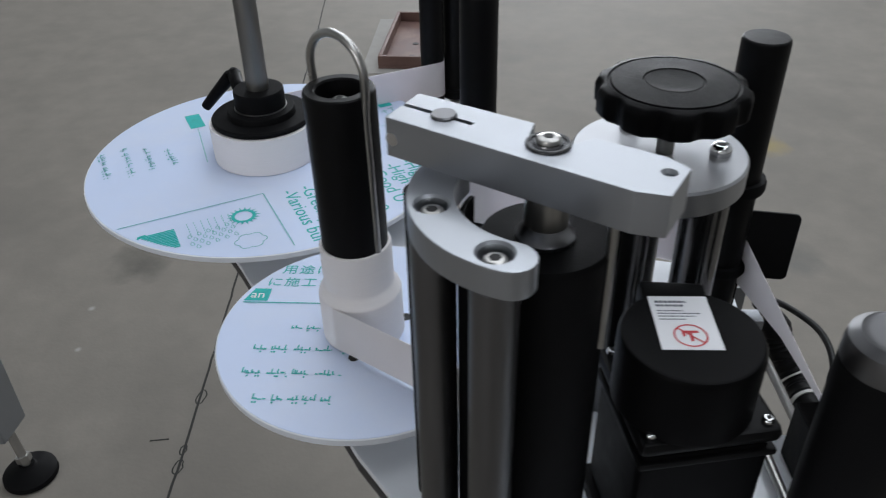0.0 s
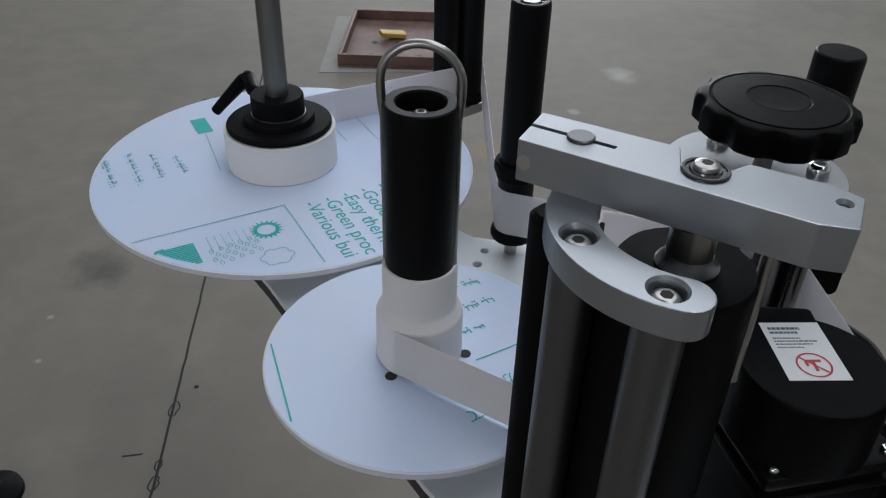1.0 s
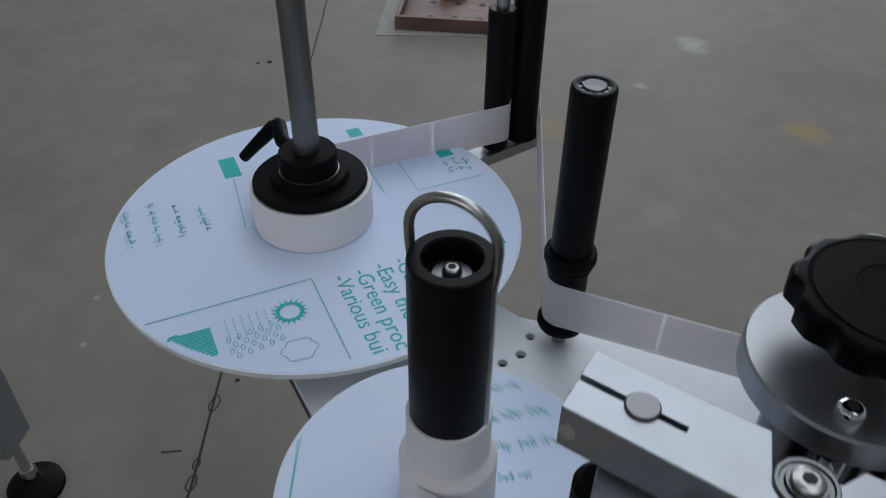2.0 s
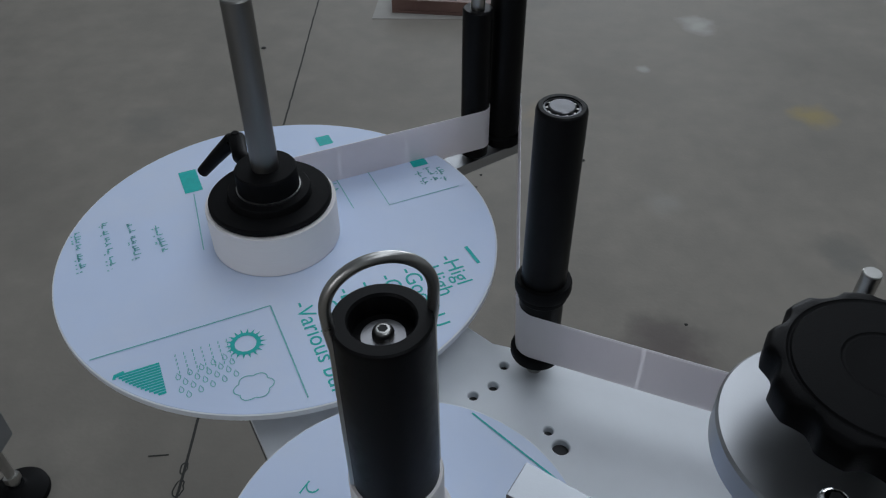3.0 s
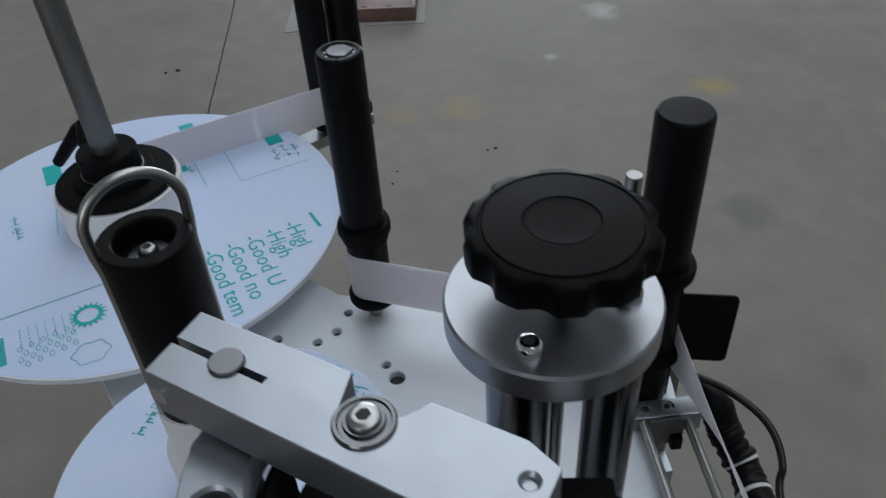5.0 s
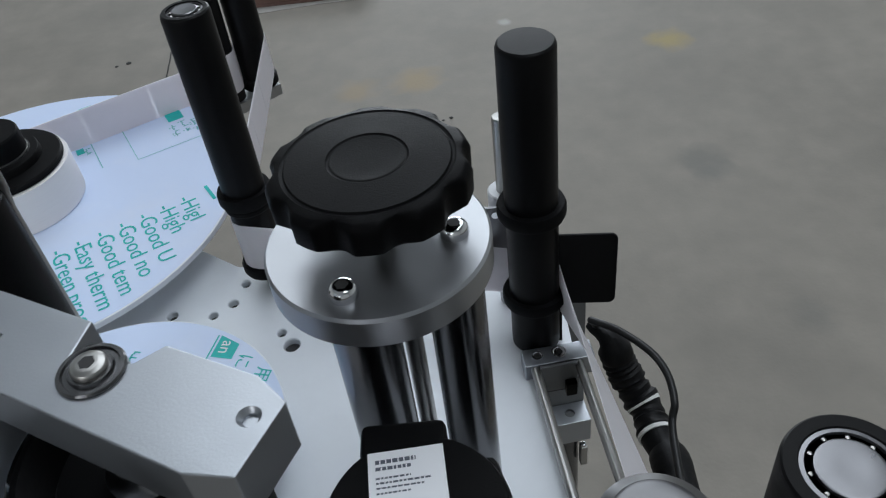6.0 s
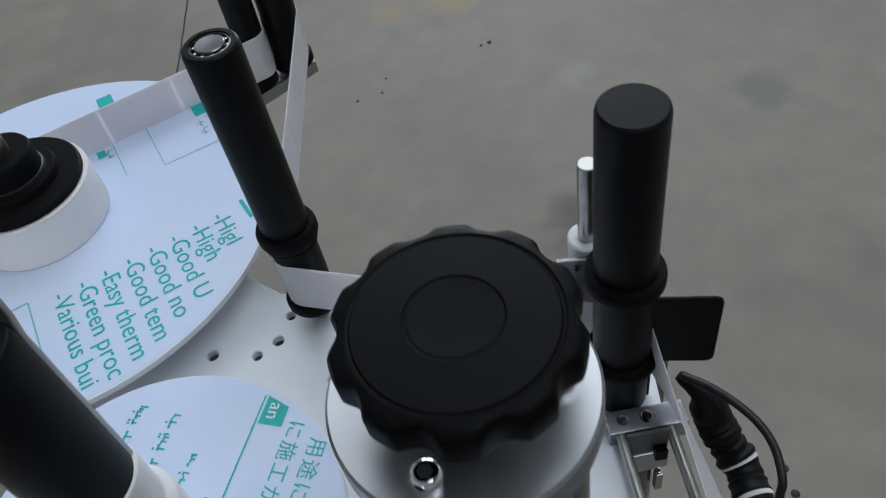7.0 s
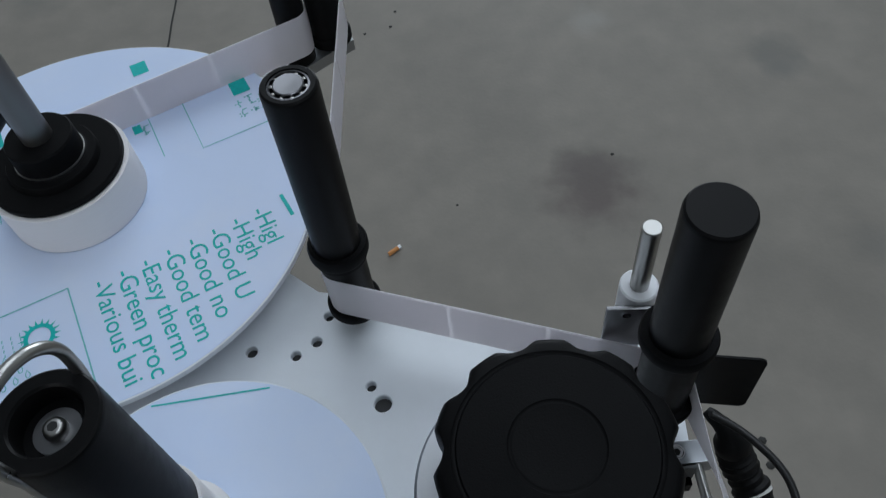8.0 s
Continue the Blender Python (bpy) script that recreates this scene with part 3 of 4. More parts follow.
REWIND = rewind_reel()
stand = thing("reel_stand", pose(RX, RY, PLATE_Z), "steel bearing boss carrying the small reel on the bed plate", "bearing")
part("block", lathe([(0.024, 0), (0.025, 0.001), (0.025, 0.022), (0.018, 0.0285), (0.006, 0.0285)], 40), M_ALU, stand)

# ---- the web of labels ----
NX, NY = 0.051, -0.318
WEB0, WEB1 = 0.7640, 0.8060


def webs():
    wheels = [(HUB[0], HUB[1], 0.0533, -1), (-0.070, 0.262, 0.0139, 1), (-0.044, 0.285, 0.0166, -1), (0, 0, 0.0159, 1), (0.1975, -0.089, 0.0167, -1), (0.236, -0.36, 0.004, 1)]
    web = thing("label_web", pose(0, 0, 0), "pale label web threaded from paper roll round the guide rollers", "paper web")
    line = belt(wheels)
    (x0, y0), (x1, y1) = line[-2:]
    steps = [k / 12 for k in range(1, 13)]
    run = [(x0 + (x1 - x0) * t, y0 + (y1 - y0) * t) for t in steps]
    lean = [0.0] * (len(line) - 1) + [0.009 * min(1, 4 * t) + 0.026 * t for t in steps]
    part("liner", ribbon(line[:-1] + run, WEB0, WEB1, lean=lean), M_PAPER, web)
    # the labels on the free runs, a hair proud of the liner with narrow gaps between
    for (a, b, first, side) in ((0, 1, 0.012, 1), (2, 3, 0.020, 1), (3, 4, 0.014, -1)):
        p, q = belt([wheels[a], wheels[b]])
        d = Vector((q[0] - p[0], q[1] - p[1], 0))
        length = d.length
        d.normalize()
        n = Vector((-d.y, d.x, 0)) * 0.00045
        at = first
        while at + 0.03 < length:
            end = min(at + 0.062, length - 0.004)
            for s in (1, -1):
                u, v = Vector((*p, 0)) + d * at + n * s, Vector((*p, 0)) + d * end + n * s
                if s == side:
                    part("label", ribbon([(u.x, u.y), (v.x, v.y)], WEB0 + 0.0022, WEB1 - 0.0012, 0.00025), M_PAPER, web)
            at += 0.0645
    back = belt([(RX, RY, 0.0303, 1), (NX, NY, 0.0320, -1)])
    liner = thing("liner_web", pose(0, 0, 0), "white liner paper running from the nip roller to the rewinding reel", "paper web")
    part("band", ribbon(back, 0.7722, 0.8095), M_LINER, liner)


webs()

# ---- nip roller unit with its arm ----


def sector(r0, r1, a0, a1, z0, z1, bev=0.0, n=20, at=(0, 0)):
    out = [(at[0] + r1 * math.cos(radians(a0 + (a1 - a0) * k / n)), at[1] + r1 * math.sin(radians(a0 + (a1 - a0) * k / n))) for k in range(n + 1)]
    mid, w = (r0 + r1) / 2, (r1 - r0) / 2
    e = radians(a1)
    cap = [(at[0] + mid * math.cos(e) + w * (math.cos(e) * math.cos(t) - math.sin(e) * math.sin(t)), at[1] + mid * math.sin(e) + w * (math.sin(e) * math.cos(t) + math.cos(e) * math.sin(t))) for t in [math.pi * k / 10 for k in range(1, 10)]]
    inn = [(at[0] + r0 * math.cos(radians(a1 + (a0 - a1) * k / n)), at[1] + r0 * math.sin(radians(a1 + (a0 - a1) * k / n))) for k in range(n + 1)]
    return prism(out + cap + inn, z0, z1, bev, 2)


def nip_unit():
    unit = thing("nip_roller_unit", pose(NX, NY, 0), "black rubber nip roller in an aluminium holder with clamp arm", "roller unit")
    part("nip_roller", lathe([(0.0298, 0.752), (0.0313, 0.754), (0.0313, 0.952), (0.0298, 0.9545), (0.010, 0.9545)], 72), M_RUBBER, unit, "thick black rubber roller")
    part("roller_shaft", rod(0.0102, 0.735, 0.988, 0.0008, 32), M_STEEL, unit)
    seats = [(0.0522 * math.cos(radians(a)), 0.0522 * math.sin(radians(a))) for a in (194.8, 246.2)]
    bores = [lathe([(0.0074, 0.9705), (0.0074, 0.9762), (0.0100, 0.9790)], 36, at) for at in seats]
    top = part("curved_plate", bored(sector(0.0415, 0.0632, 150, 254, 0.963, 0.9775, 0.0009), *bores), M_ALU_BRIGHT, unit, "curved anodised aluminium top plate")
    part("curved_base", sector(0.0415, 0.0632, 146, 254, 0.735, 0.747, 0.001), M_ALU_BRIGHT, unit)
    for a in (194.8, 246.2):
        x, y = 0.0522 * math.cos(radians(a)), 0.0522 * math.sin(radians(a))
        part("post", rod(0.0107, 0.747, 0.963, 0.0006, 40, (x, y)), M_POST, unit)
        hex_socket_screw("cap_screw", top, x, y, 0.9705, 0.0060, 0.0044, M_STEEL)
    part("shaft_collar", lathe([(0.0102, 0.9545), (0.0140, 0.9545), (0.0140, 0.9562), (0.0118, 0.9580), (0.0104, 0.9620), (0.0102, 0.9620)], 40), M_CAP, unit)
    part("stop_pin", lathe([(0.0010, 0.8985), (0.0026, 0.9000), (0.0026, 0.9040), (0.0023, 0.9045), (0.0023, 0.9815)], 20, (0.029, -0.012)), M_STEEL, unit, "thin steel pin hanging from the arm")
    # added black sheet: keeps the gap between posts dark and hides the liner
    part("backing_sheet", sector(0.0385, 0.0405, 152, 250, 0.747, 0.963, 0.0), M_RUBBER, unit, "curved black sheet added behind the posts")
    part("black_post", rod(0.0105, 0.747, 0.968, 0.003, 36, (-0.0575, 0.0185)), M_RUBBER, unit, "black rubber-covered post")
    # clamp arm: a bevelled bar, slit at its end, with a notch for the bearing
    hw = 0.0165
    outline = [(-0.0772, -hw), (0.0455, -hw), (0.0590, -0.0120), (0.0575, 0.0125), (0.0450, 0.0170), (0.0125, 0.0160), (0.0080, 0.0072), (-0.0095, -0.0055), (-0.0162, 0.0148), (-0.0795, 0.0133)]
    bores = [box(-0.09, -0.0027, 0.97, -0.0388, 0.0002, 1.01, 0), rod(0.0022, 0.9985, 1.01, 0, 20, (0.0510, 0.0046)), lathe([(0.0022, 0.9994), (0.0042, 1.0018)], 20, (0.0510, 0.0046))]
    arm = part("clamp_arm", bored(prism(outline, 0.981, 1.001, 0.0007, 2), *bores), M_ALU_BRIGHT, unit, "bevelled aluminium clamp arm with a slit end", m=pose(0, 0, 0, 0, 0, -28.8))
    part("pin", lathe([(0.0062, 1.0005), (0.0062, 1.0018), (0.0056, 1.0024), (0, 1.0024)], 32, (-0.0548, -0.0012)), M_CAP, arm)
    part("side_screw", tube([(-0.0735, -hw - 0.0006, 0.9905), (-0.0735, -hw + 0.004, 0.9905)], 0.0034, 20), M_CHROME, arm)
    bearing = part("bearing", lathe([(0.0108, 0.9775), (0.0112, 0.979), (0.0101, 0.990), (0.0101, 1.0017), (0.0096, 1.0023), (0.0085, 1.0023), (0.0081, 1.0015), (0.0068, 1.0015), (0.0064, 1.0027), (0, 1.0027)], 40, (-0.0012, 0.0004)), M_DARKSTEEL, unit)
    hex_socket_screw("cap_screw", bearing, -0.0012, 0.0004, 1.0027, 0.0054, 0.0024, M_STEEL)
    return unit


nip_unit()

# ---- driven roller unit with the star knob ----
KX, KY = 0.1185, -0.1965


def knob_unit():
    unit = thing("pressure_roller_unit", pose(KX, KY, 0), "aluminium top plate on dark columns with a black star knob", "roller unit")
    top = part("top_plate", lathe([(0.0500, 0.921), (0.0510, 0.922), (0.0510, 0.9355), (0.0498, 0.937)], 96), M_TURNED, unit, "turned aluminium top plate")
    for dx, dy in ((-0.0145, 0.0285), (-0.0130, -0.0345), (0.0345, -0.0025)):
        hex_socket_screw("cap_screw", top, dx, dy, 0.937, 0.0064, 0.0062, M_CHROME)
    for x, y, r, mat in ((-0.0150, -0.001, 0.0170, M_DARKSTEEL), (0.0315, -0.004, 0.0138, M_DARKSTEEL), (0.006, 0.014, 0.0050, M_STEEL)):
        part("column", rod(r, PLATE_Z, 0.921, 0.0006, 48, (x, y)), mat, unit)
    part("knob_stud", rod(0.0052, 0.937, 0.968, 0.0004, 24, (0.003, -0.0010)), M_STEEL, unit)
    # star knob: ten shallow hollows round the rim, a ring groove and a round dimple on top
    bm = bmesh.new()
    seg = 200
    levels = [(0.030, 0.955, 0.0), (0.0395, 0.9555, 0.7), (0.0425, 0.958, 1.0), (0.0428, 0.968, 1.0), (0.0415, 0.9712, 0.8), (0.0395, 0.9722, 0.35), (0.0362, 0.9728, 0.0),
              (0.0356, 0.9722, 0), (0.0346, 0.9722, 0), (0.0340, 0.973, 0), (0.0170, 0.9738, 0), (0.0165, 0.9732, 0), (0.0156, 0.9732, 0), (0.0150, 0.9736, 0), (0.006, 0.9722, 0)]
    rings = []
    for r, z, f in levels:
        ring = []
        for k in range(seg):
            a = 2 * math.pi * k / seg
            c = max(0.0, (math.cos(10 * a) + 0.25) / 1.25)
            ring.append(bm.verts.new(((r * 1.012 - f * 0.0038 * c) * math.cos(a), (r * 1.012 - f * 0.0038 * c) * math.sin(a), z)))
        rings.append(ring)
    for a, b in zip(rings, rings[1:]):
        for k in range(seg):
            bm.faces.new((a[k], a[(k + 1) % seg], b[(k + 1) % seg], b[k]))
    bm.faces.new(rings[0])
    bm.faces.new(rings[-1])
    part("star_knob", bm, M_PLASTIC, unit, "black plastic star knob", sharp=50, m=pose(0.0025, -0.0005, 0.0070))
    return unit


knob_unit()

# ---- drive motor ----
def motor():
    ob = thing("drive_motor", pose(0.1290, -0.3060, -0.0105), "black stepper motor with white warning label on round end cap", "motor")
    SQ = pose(0.004, 0.0070, 0, 0, 0, 14)
    part("bracket", box(-0.040, -0.040, PLATE_Z + 0.0105, 0.040, 0.040, PLATE_Z + 0.020, 0.001), M_BLACK, ob, m=SQ)
    part("body", box(-0.036, -0.036, PLATE_Z + 0.020, 0.036, 0.036, 0.846, 0.006), M_PLASTIC, ob, m=SQ)
    flange = part("flange", box(-0.0385, -0.0385, 0.848, 0.0385, 0.0385, 0.858, 0.004), M_BLACK, ob, m=SQ)
    part("seam_plate", box(-0.0378, -0.0378, 0.838, 0.0378, 0.0378, 0.8425, 0.0015), M_BLACK, ob, m=SQ)
    for dx in (-0.0315, 0.0315):
        for dy in (-0.0315, 0.0315):
            hex_socket_screw("cap_screw", flange, dx, dy, 0.858, 0.0033, 0.003, M_CHROME)
    cap = part("end_cap", lathe([(0.0372, 0.858), (0.0375, 0.86), (0.0375, 0.897), (0.0360, 0.900), (0.0345, 0.9008)], 72), M_PLASTIC, ob, "round black plastic end cap")
    part("cable_boss", box(-0.0235, 0.027, 0.86, 0.0125, 0.044, 0.9012, 0.003), M_PLASTIC, cap)
    label = part("warning_label", box(-0.0155, -0.0190, 0.9010, 0.0155, 0.0235, 0.9013, 0), M_LABEL, cap, "white warning label with a red prohibition sign", m=pose(-0.0028, 0.0062, 0, 0, 0, 4))
    rects = [(-0.0125, 0.0178, 0.004, 0.0196), (-0.0125, 0.0148, 0.002, 0.0163), (-0.0125, 0.0108, 0.0015, 0.0116), (-0.0125, 0.0086, 0.0095, 0.0094), (-0.0125, 0.0064, 0.0065, 0.0071), (-0.0125, 0.004, 0.001, 0.0047)]
    rnd = random.Random(5)
    pieces = []
    for x0, y0, x1, y1 in rects:
        x = x0
        while x < x1:
            w = rnd.uniform(0.0009, 0.0022)
            pieces.append((x, y0, min(x + w, x1), y1))
            x += w + 0.0005
    part("fine_print", bars(pieces, 0.90135), M_GREYINK, label)
    part("sign_ring", stroke([(0.0008 + 0.0082 * math.cos(k * math.pi / 20), -0.0085 + 0.0082 * math.sin(k * math.pi / 20)) for k in range(40)], 0.0010, 0.90135, closed=True), M_RED, label)
    part("sign_bar", stroke([(0.0008 - 0.0056, -0.0085 + 0.0056), (0.0008 + 0.0056, -0.0085 - 0.0056)], 0.0010, 0.90140), M_RED, label)
    part("sign_symbol", bars([(-0.0032, -0.0065, 0.0052, -0.0048), (0.0002, -0.0128, 0.0018, -0.0065), (-0.0032, -0.0092, -0.0018, -0.0065)], 0.90138), M_RED, label)
    return ob


motor()

# ---- sensor, bracket and slide beside the far roller ----
def sensor_flag():
    ob = thing("sensor_flag", pose(0.2120, -0.0870, 0.770, 90, 0, -6), "thin black sheet metal flag with rounded corners beside the roller", "bracket")
    pts = []
    w, h, r = 0.039, 0.061, 0.005
    for cx, cy, a0 in ((w - r, h - r, 0), (0.0, h, None), (0.0, 0.0, None), (w - r, r, -90)):
        if a0 is None:
            pts.append((cx, cy))
        else:
            pts += [(cx + r * math.cos(radians(a0 + 15 * k)), cy + r * math.sin(radians(a0 + 15 * k))) for k in range(7)]
    part("sheet", prism(pts, -0.001, 0.001, 0.0004, 1), M_BLACK, ob)
    part("stem", box(-0.004, -0.045, -0.003, 0.004, 0.006, 0.003, 0.0005), M_BLACK, ob)


sensor_flag()


def slide_post():
    ob = thing("post_clamp", pose(0.1845, -0.0445, PLATE_Z - 0.006), "white plastic clamp block with steel pin and dark cheek plate", "clamp")
    part("column", rod(0.008, 0.006, 0.07, 0.0008, 24), M_ALU, ob)
    part("block", lathe([(0.0112, 0.055), (0.0115, 0.056), (0.0115, 0.1085), (0.0105, 0.1095), (0.0055, 0.1095)], 36), M_LABEL, ob, "white plastic block")
    part("pin", rod(0.0056, 0.09, 0.166, 0.0006, 28), M_STEEL, ob)
    cheek = part("cheek_plate", box(-0.020, -0.0145, 0.062, 0.006, -0.0115, 0.1055, 0.0008), M_CAP, ob)
    part("screw", tube([(-0.008, -0.0154, 0.100), (-0.008, -0.013, 0.100)], 0.0026, 16), M_CHROME, cheek)


slide_post()


def linear_slide():
    ob = thing("linear_slide", pose(0.2030, -0.1135, PLATE_Z, 0, 0, 6), "small aluminium slide with two steel rods on the bed plate", "slide")
    block = part("end_block", box(-0.0175, -0.0075, -0.004, 0.0300, 0.0075, 0.0135, 0.0008), M_ALU_BRIGHT, ob)
    for x, r in ((-0.0075, 0.0030), (0.0075, 0.0042)):
        part("screw_hole", lathe([(r + 0.0008, 0.0136), (r + 0.0008, 0.0140), (r, 0.0140), (r * 0.9, 0.0137), (0, 0.0137)], 20, (x, 0.0005)), M_CHROME, block)
        # dark hexagon on top paints the socket's shade
        part("socket", lathe([(r * 0.55, 0.0138), (r * 0.55, 0.0141), (0, 0.0141)], 6, (x, 0.0005)), M_HOLE_SHADE, block)
    part("face_plate", box(-0.0078, -0.0108, -0.012, 0.0175, -0.0084, 0.0132, 0.0006), M_GREYMETAL, ob)
    for x in (-0.0105, 0.0190):
        part("rod", tube([(x, -0.006, 0.009), (x, -0.22, 0.009)], 0.0032, 18), M_STEEL, ob)
    part("cross_bar", box(-0.0175, -0.235, 0.0, 0.0205, -0.22, 0.0165, 0.0008), M_ALU_BRIGHT, ob)
    part("dark_clip", box(0.0085, -0.016, -0.014, 0.0160, -0.0108, -0.002, 0.0006), M_PLASTIC, ob)


linear_slide()


def nut_block():
    ob = thing("nut_block", pose(0.227, -0.054, 0.600, 0, 0, 8), "small aluminium nut block hanging below the bed gap", "block")
    bore = rod(0.0042, -0.02, 0.01, 0, 24)
    part("block", bored(box(-0.0155, -0.0105, -0.028, 0.0155, 0.0105, 0.0, 0.0008), bore), M_ALU_BRIGHT, ob)
    part("screw_end", rod(0.0040, -0.028, -0.002, 0.0005, 20), M_GREYMETAL, ob)
    part("cylinder", rod(0.0095, -0.13, -0.028, 0.001, 28, (-0.002, 0.0)), M_DARKSTEEL, ob)
    screw = part("lug", box(0.006, -0.014, -0.06, 0.012, -0.007, -0.034, 0.0008), M_STEEL, ob)
    hex_socket_screw("cap_screw", screw, 0.009, -0.0105, -0.034, 0.0028, 0.002, M_CHROME)
    part("hanger", box(-0.0155, 0.0108, -0.03, 0.0155, 0.0140, 0.123, 0.0006), M_GREYMETAL, ob)


nut_block()


def cable_loom():
    ob = thing("cable_loom", pose(0, 0, 0), "taped black cable loom with white ties and a thin looping lead", "cable")
    path = smooth_path([(0.236, -0.080, 0.738), (0.248, -0.094, 0.735), (0.255, -0.101, 0.716), (0.262, -0.110, 0.702), (0.270, -0.124, 0.692), (0.272, -0.144, 0.690), (0.277, -0.172, 0.690), (0.281, -0.26, 0.692), (0.285, -0.36, 0.694)], 8)
    rnd = random.Random(12)
    radii = [0.0122 + rnd.uniform(-0.0012, 0.0008) + 0.0006 * math.sin(k * 0.7) for k in range(len(path))]
    radii = [r * min(1, 0.28 + 0.05 * k if k < 8 else 0.68 + 0.08 * (k - 8)) for k, r in enumerate(radii)]
    part("taped_sleeve", tube(path, 0.009, 18, radii), M_TAPE, ob)
    for k in (30, 40):
        p, q = path[k], path[k + 1]
        d = (q - p).normalized() * 0.0014
        part("cable_tie", tube([p - d, p + d], radii[k] + 0.0009, 20), M_TIE, ob)
    lead = smooth_path([(0.235, -0.089, 0.752), (0.252, -0.101, 0.752), (0.269, -0.120, 0.750), (0.277, -0.136, 0.745), (0.278, -0.154, 0.738), (0.274, -0.169, 0.728), (0.270, -0.23, 0.715)], 10)
    part("lead", tube(lead, 0.0026, 12), M_CABLE, ob)
    stub = smooth_path([(0.235, -0.089, 0.752), (0.239, -0.087, 0.744), (0.241, -0.083, 0.736)], 6)
    part("lead_end", tube(stub, 0.0022, 10), M_CABLE, ob)


cable_loom()


def edge_roller():
    ob = guide_roller(0.3104, -0.2815, 0.0290, 0.855, [], "thick black roller with steel bearing cap at bed edge", foot=0.735, skirt=0.002)
    shelf = thing("side_bracket", pose(0.290, -0.2815, 0.705), "steel side bracket carrying the edge roller", "bracket")
    part("arm", box(-0.06, -0.03, 0.0, 0.055, 0.03, 0.0295, 0.002), M_GREYMETAL, shelf)


edge_roller()


def end_post():
    ob = thing("capped_post", pose(0.212, -0.334, PLATE_Z), "black post with a rounded chrome cap on the bed plate", "post")
    part("sleeve", rod(0.0225, 0.0, 0.168, 0.0006, 48), M_RUBBER, ob)
    part("cap", lathe([(0.0223, 0.168), (0.0223, 0.175), (0.0212, 0.181), (0.0165, 0.1845), (0.0155, 0.1838), (0.012, 0.1835), (0, 0.1835)], 48), M_POST, ob)
    head = thing("label_sensor", pose(0.237, -0.252, PLATE_Z, 0, 0, 6), "small black box-shaped label sensor beside the web", "sensor")
    part("housing", box(-0.016, -0.014, 0.0, 0.018, 0.014, 0.048, 0.002), M_PLASTIC, head)


end_post()

# ---- on the floor ----
def floor_marks():
    line = [(0.1, -6.9), (-0.53, -0.02), (-0.560, 0.296), (-0.580, 0.466), (-0.634, 0.89), (-0.689, 1.467), (-0.787, 2.31), (-0.879, 2.94), (-1.9, 10.9)]
    rnd = random.Random(8)
    pts = []
    for (x0, y0), (x1, y1) in zip(line, line[1:]):
        n = max(2, int(math.hypot(x1 - x0, y1 - y0) / 0.03))
        for k in range(n):
            t = k / n
            pts.append((x0 + (x1 - x0) * t + rnd.uniform(-0.0014, 0.0014), y0 + (y1 - y0) * t))
    part("floor_joint", stroke(pts, 0.0050, 0.0004, 0.0002), M_SEAM, bpy.data.objects["floor"], "dark expansion joint")
    for x, y, r in ((-0.580, 0.476, 0.013), (-0.561, 0.30, 0.011), (-0.566, 0.34, 0.008)):
        ring = [(x + r * (0.55 + 0.3 * rnd.random()) * math.cos(a), y + r * 1.5 * math.sin(a)) for a in [2 * math.pi * k / 14 for k in range(14)]]
        part("joint_chip", stroke(ring, 0.0028, 0.0005, 0.0002, closed=True), M_SEAM, bpy.data.objects["floor"])


floor_marks()


def levelling_foot():
    ob = thing("levelling_foot", pose(-0.820, 0.260, 0), "round dark levelling foot with steel stem under grey machine leg", "machine foot")
    part("pad", lathe([(0.044, 0), (0.047, 0.003), (0.046, 0.012), (0.036, 0.020), (0.018, 0.025), (0.013, 0.030)], 40), M_RUBBER, ob)
    part("stem", tube([(0.0, 0.0, 0.02), (-0.02, 0.014, 0.11)], 0.008, 16), M_STEEL, ob)
    part("nut", tube([(-0.0035, 0.0025, 0.035), (-0.006, 0.0042, 0.047)], 0.0135, 6), M_STEEL, ob)
    part("leg", box(-0.075, -0.02, 0.10, -0.005, 0.05, 0.75, 0.004), M_GREYMETAL, ob)


levelling_foot()


def floor_box():
    ob = thing("scrap_tray", pose(-0.305, 2.42, 0), "shallow rusty brown tray with holes standing on the floor", "tray")
    part("base", box(-0.20, -0.25, 0.0, 0.19, 0.25, 0.012, 0.003), M_RUST, ob)
    for b in ((-0.20, -0.25, 0.012, 0.19, -0.235, 0.05), (-0.20, 0.235, 0.012, 0.19, 0.25, 0.05), (-0.20, -0.235, 0.012, -0.185, 0.235, 0.05), (0.175, -0.235, 0.012, 0.19, 0.235, 0.05)):
        part("side", box(*b, 0.003), M_RUST, ob)
    # dark discs on the tray base paint the shade in its holes
    for x in (-0.09, 0.0, 0.09):
        for y in (-0.15, -0.02):
            part("hole", lathe([(0.012, 0.0125), (0.012, 0.0135), (0, 0.0135)], 16, (x, y)), M_HOLE_SHADE, ob)
    scrap = thing("wood_scrap", pose(-0.33, 2.45, 0.02, 0, 8, 20), "small yellow scrap of wood lying in the tray", "scrap")
    part("piece", box(-0.05, -0.025, 0, 0.05, 0.025, 0.018, 0.004), M_WOOD, scrap)
    sheet = thing("grey_sheet", pose(-0.32, 2.42, 0, 0, 0, 3), "torn grey card sheet under the tray", "card")
    part("sheet", prism([(-0.26, -0.29), (0.02, -0.275), (0.22, -0.28), (0.235, 0.29), (-0.25, 0.3)], -0.0, 0.002, 0.0), M_CARD, sheet)


floor_box()


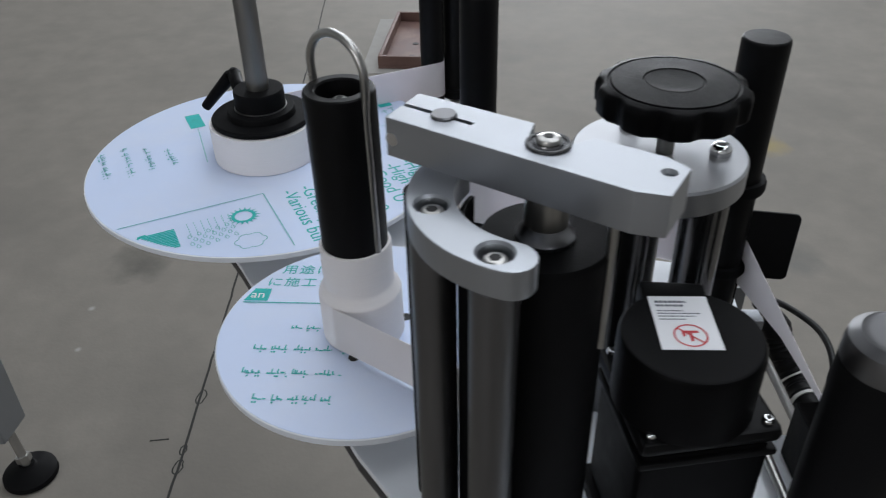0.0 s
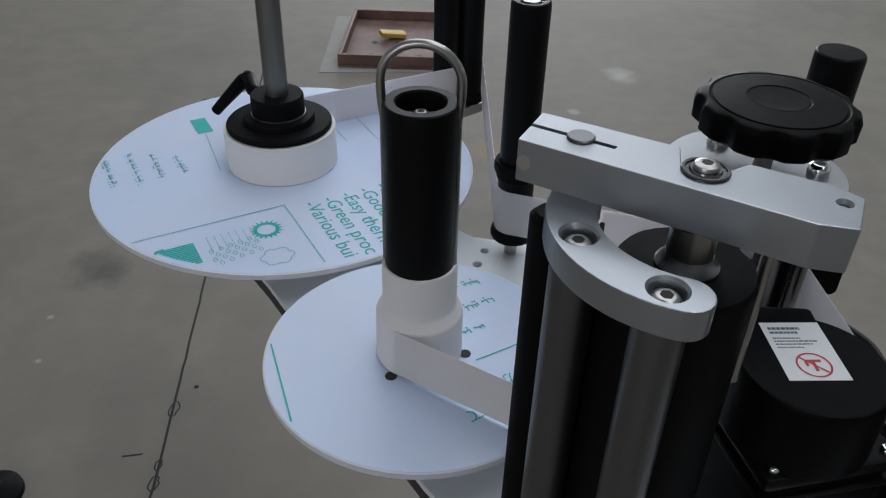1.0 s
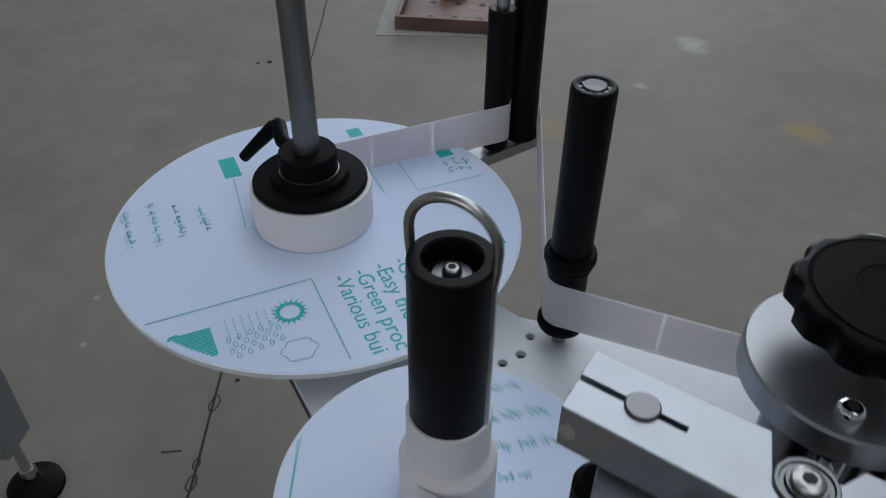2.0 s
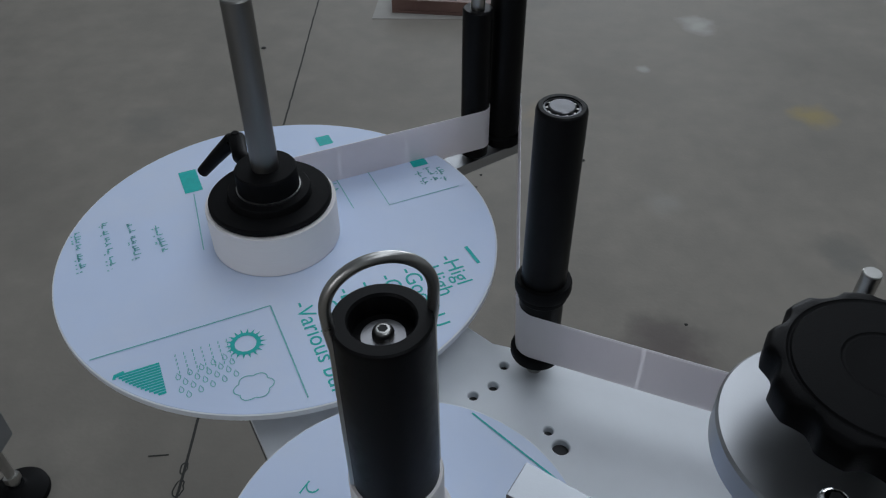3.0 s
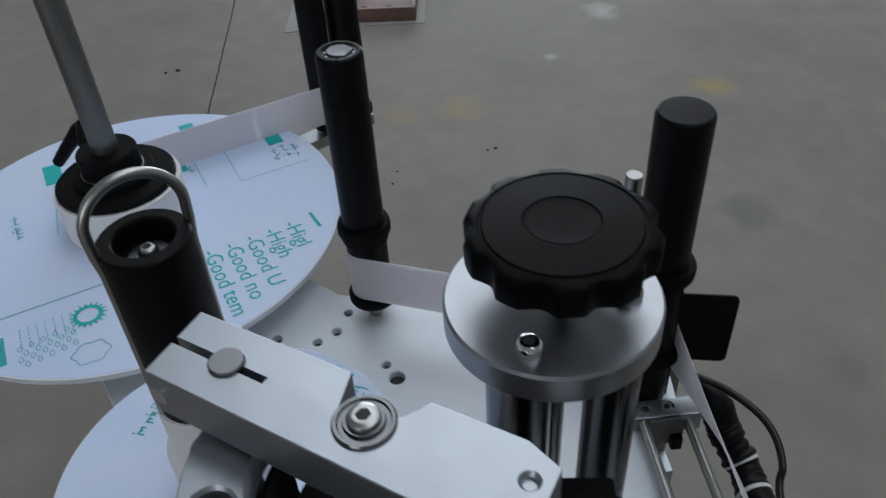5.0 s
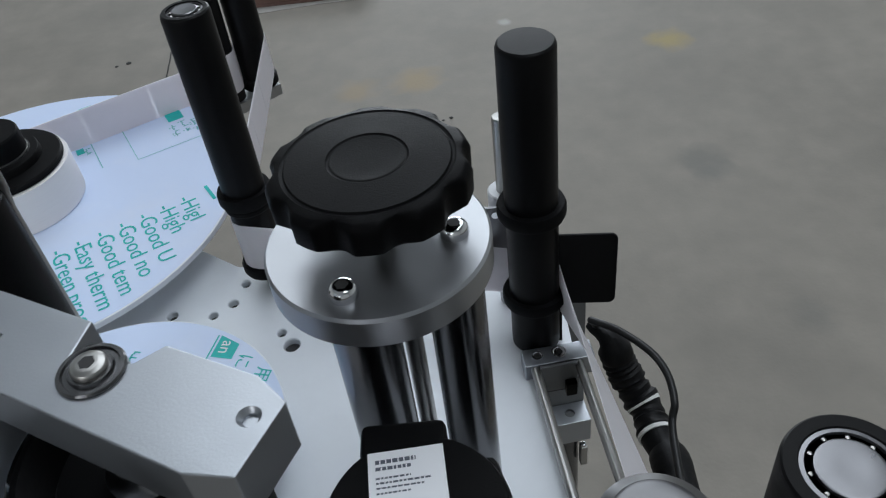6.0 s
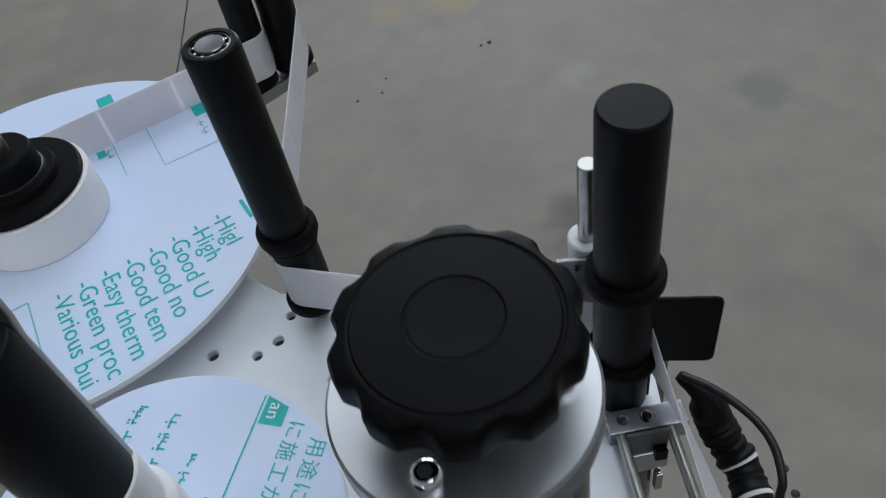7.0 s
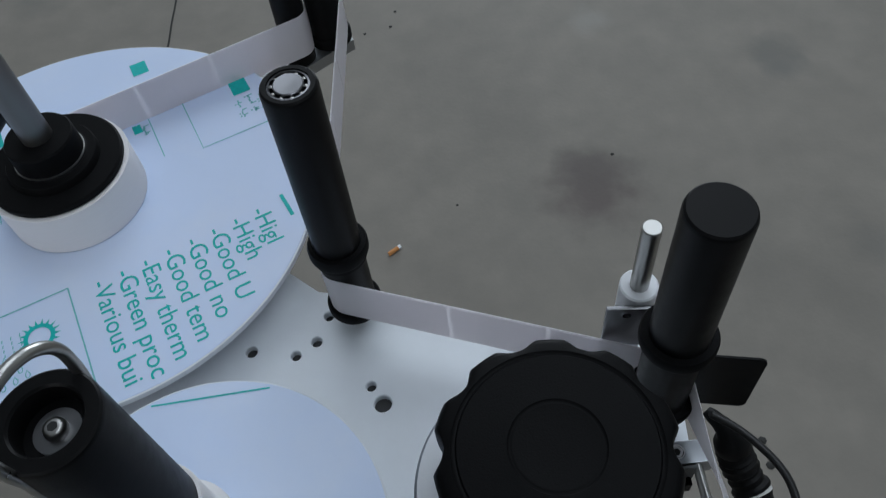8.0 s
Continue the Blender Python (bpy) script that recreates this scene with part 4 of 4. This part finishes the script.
def litter():
    sliver = thing("dark_sliver", pose(-0.62, 0.36, 0, 0, 0, 12), "thin dark sliver lying on the concrete floor", "litter")
    part("strip", box(-0.018, -0.0014, 0, 0.018, 0.0014, 0.001, 0.0003), M_SEAM, sliver)
    butt = thing("cigarette_butt", pose(-0.093, 0.568, 0.0045, 0, 90, 40), "orange and white cigarette butt on the concrete", "litter")
    part("filter", rod(0.0042, -0.012, 0.010, 0.0006, 14), M_ORANGE, butt)
    part("paper", rod(0.0041, 0.010, 0.016, 0.0006, 14), M_LABEL, butt)
    rnd = random.Random(3)
    group = "crumbs on the floor"
    for x, y, r in ((-0.554, 0.538, 0.005), (0.506, 0.187, 0.007), (0.510, 0.147, 0.007), (-0.192, 1.19, 0.004), (-0.133, 1.211, 0.004), (0.026, 0.675, 0.003), (0.337, 0.791, 0.004), (-0.869, 1.871, 0.009),
                    (-0.125, 1.265, 0.004), (0.133, 1.359, 0.006), (-0.904, 1.857, 0.006), (0.112, 1.351, 0.004)):
        c = thing("crumb", pose(x, y, 0, 0, 0, rnd.uniform(0, 180)), "small dark crumb on the concrete floor", "litter", group)
        part("grain", lathe([(r * 0.9, 0), (r, r * 0.15), (r * 0.6, r * 0.4), (0, r * 0.5)], 7), M_SEAM, c)


litter()


# ---- movement ----
def motions():
    """The rewinding reel steps on with every label fed, leaning a hair on its shaft; the unwinding reel gives a little."""
    turns = [(0, 2), (0.2, 2), (0.3, -28), (0.4, -66), (0.5, -106), (0.6, -138), (0.7, -148), (1.0, -148), (1.95, -148), (2.05, -176), (2.15, -214), (2.25, -254), (2.35, -287), (2.45, -298),
             (3.0, -298), (3.7, -298), (3.8, -330), (3.9, -371), (4.0, -410), (4.1, -441), (4.2, -461), (4.3, -465), (5.0, -465), (6.0, -465), (7.0, -465), (7.1, -492), (7.2, -530), (7.3, -570), (7.4, -602), (7.5, -611), (8.0, -611)]
    walk(REWIND, [(t, pose(RX, RY, DISC_Z, 0, -0.405 - 0.405 * math.cos(radians(a - 62)), 0) @ pose(0, 0, 0, 0, 0, a)) for t, a in turns])
    give = [(0, 2.0), (0.2, 2.0), (0.5, 0.8), (1.0, 0.8), (3.7, 1.2), (4.0, -1.6), (4.5, -1.1), (5.2, -0.9), (6.3, -1.0), (7.0, -1.0), (7.4, -1.2), (8.0, -1.4)]
    walk(UNWIND, [(t, pose(UX, UY, DISC_Z, 0, 0, a)) for t, a in give])


motions()
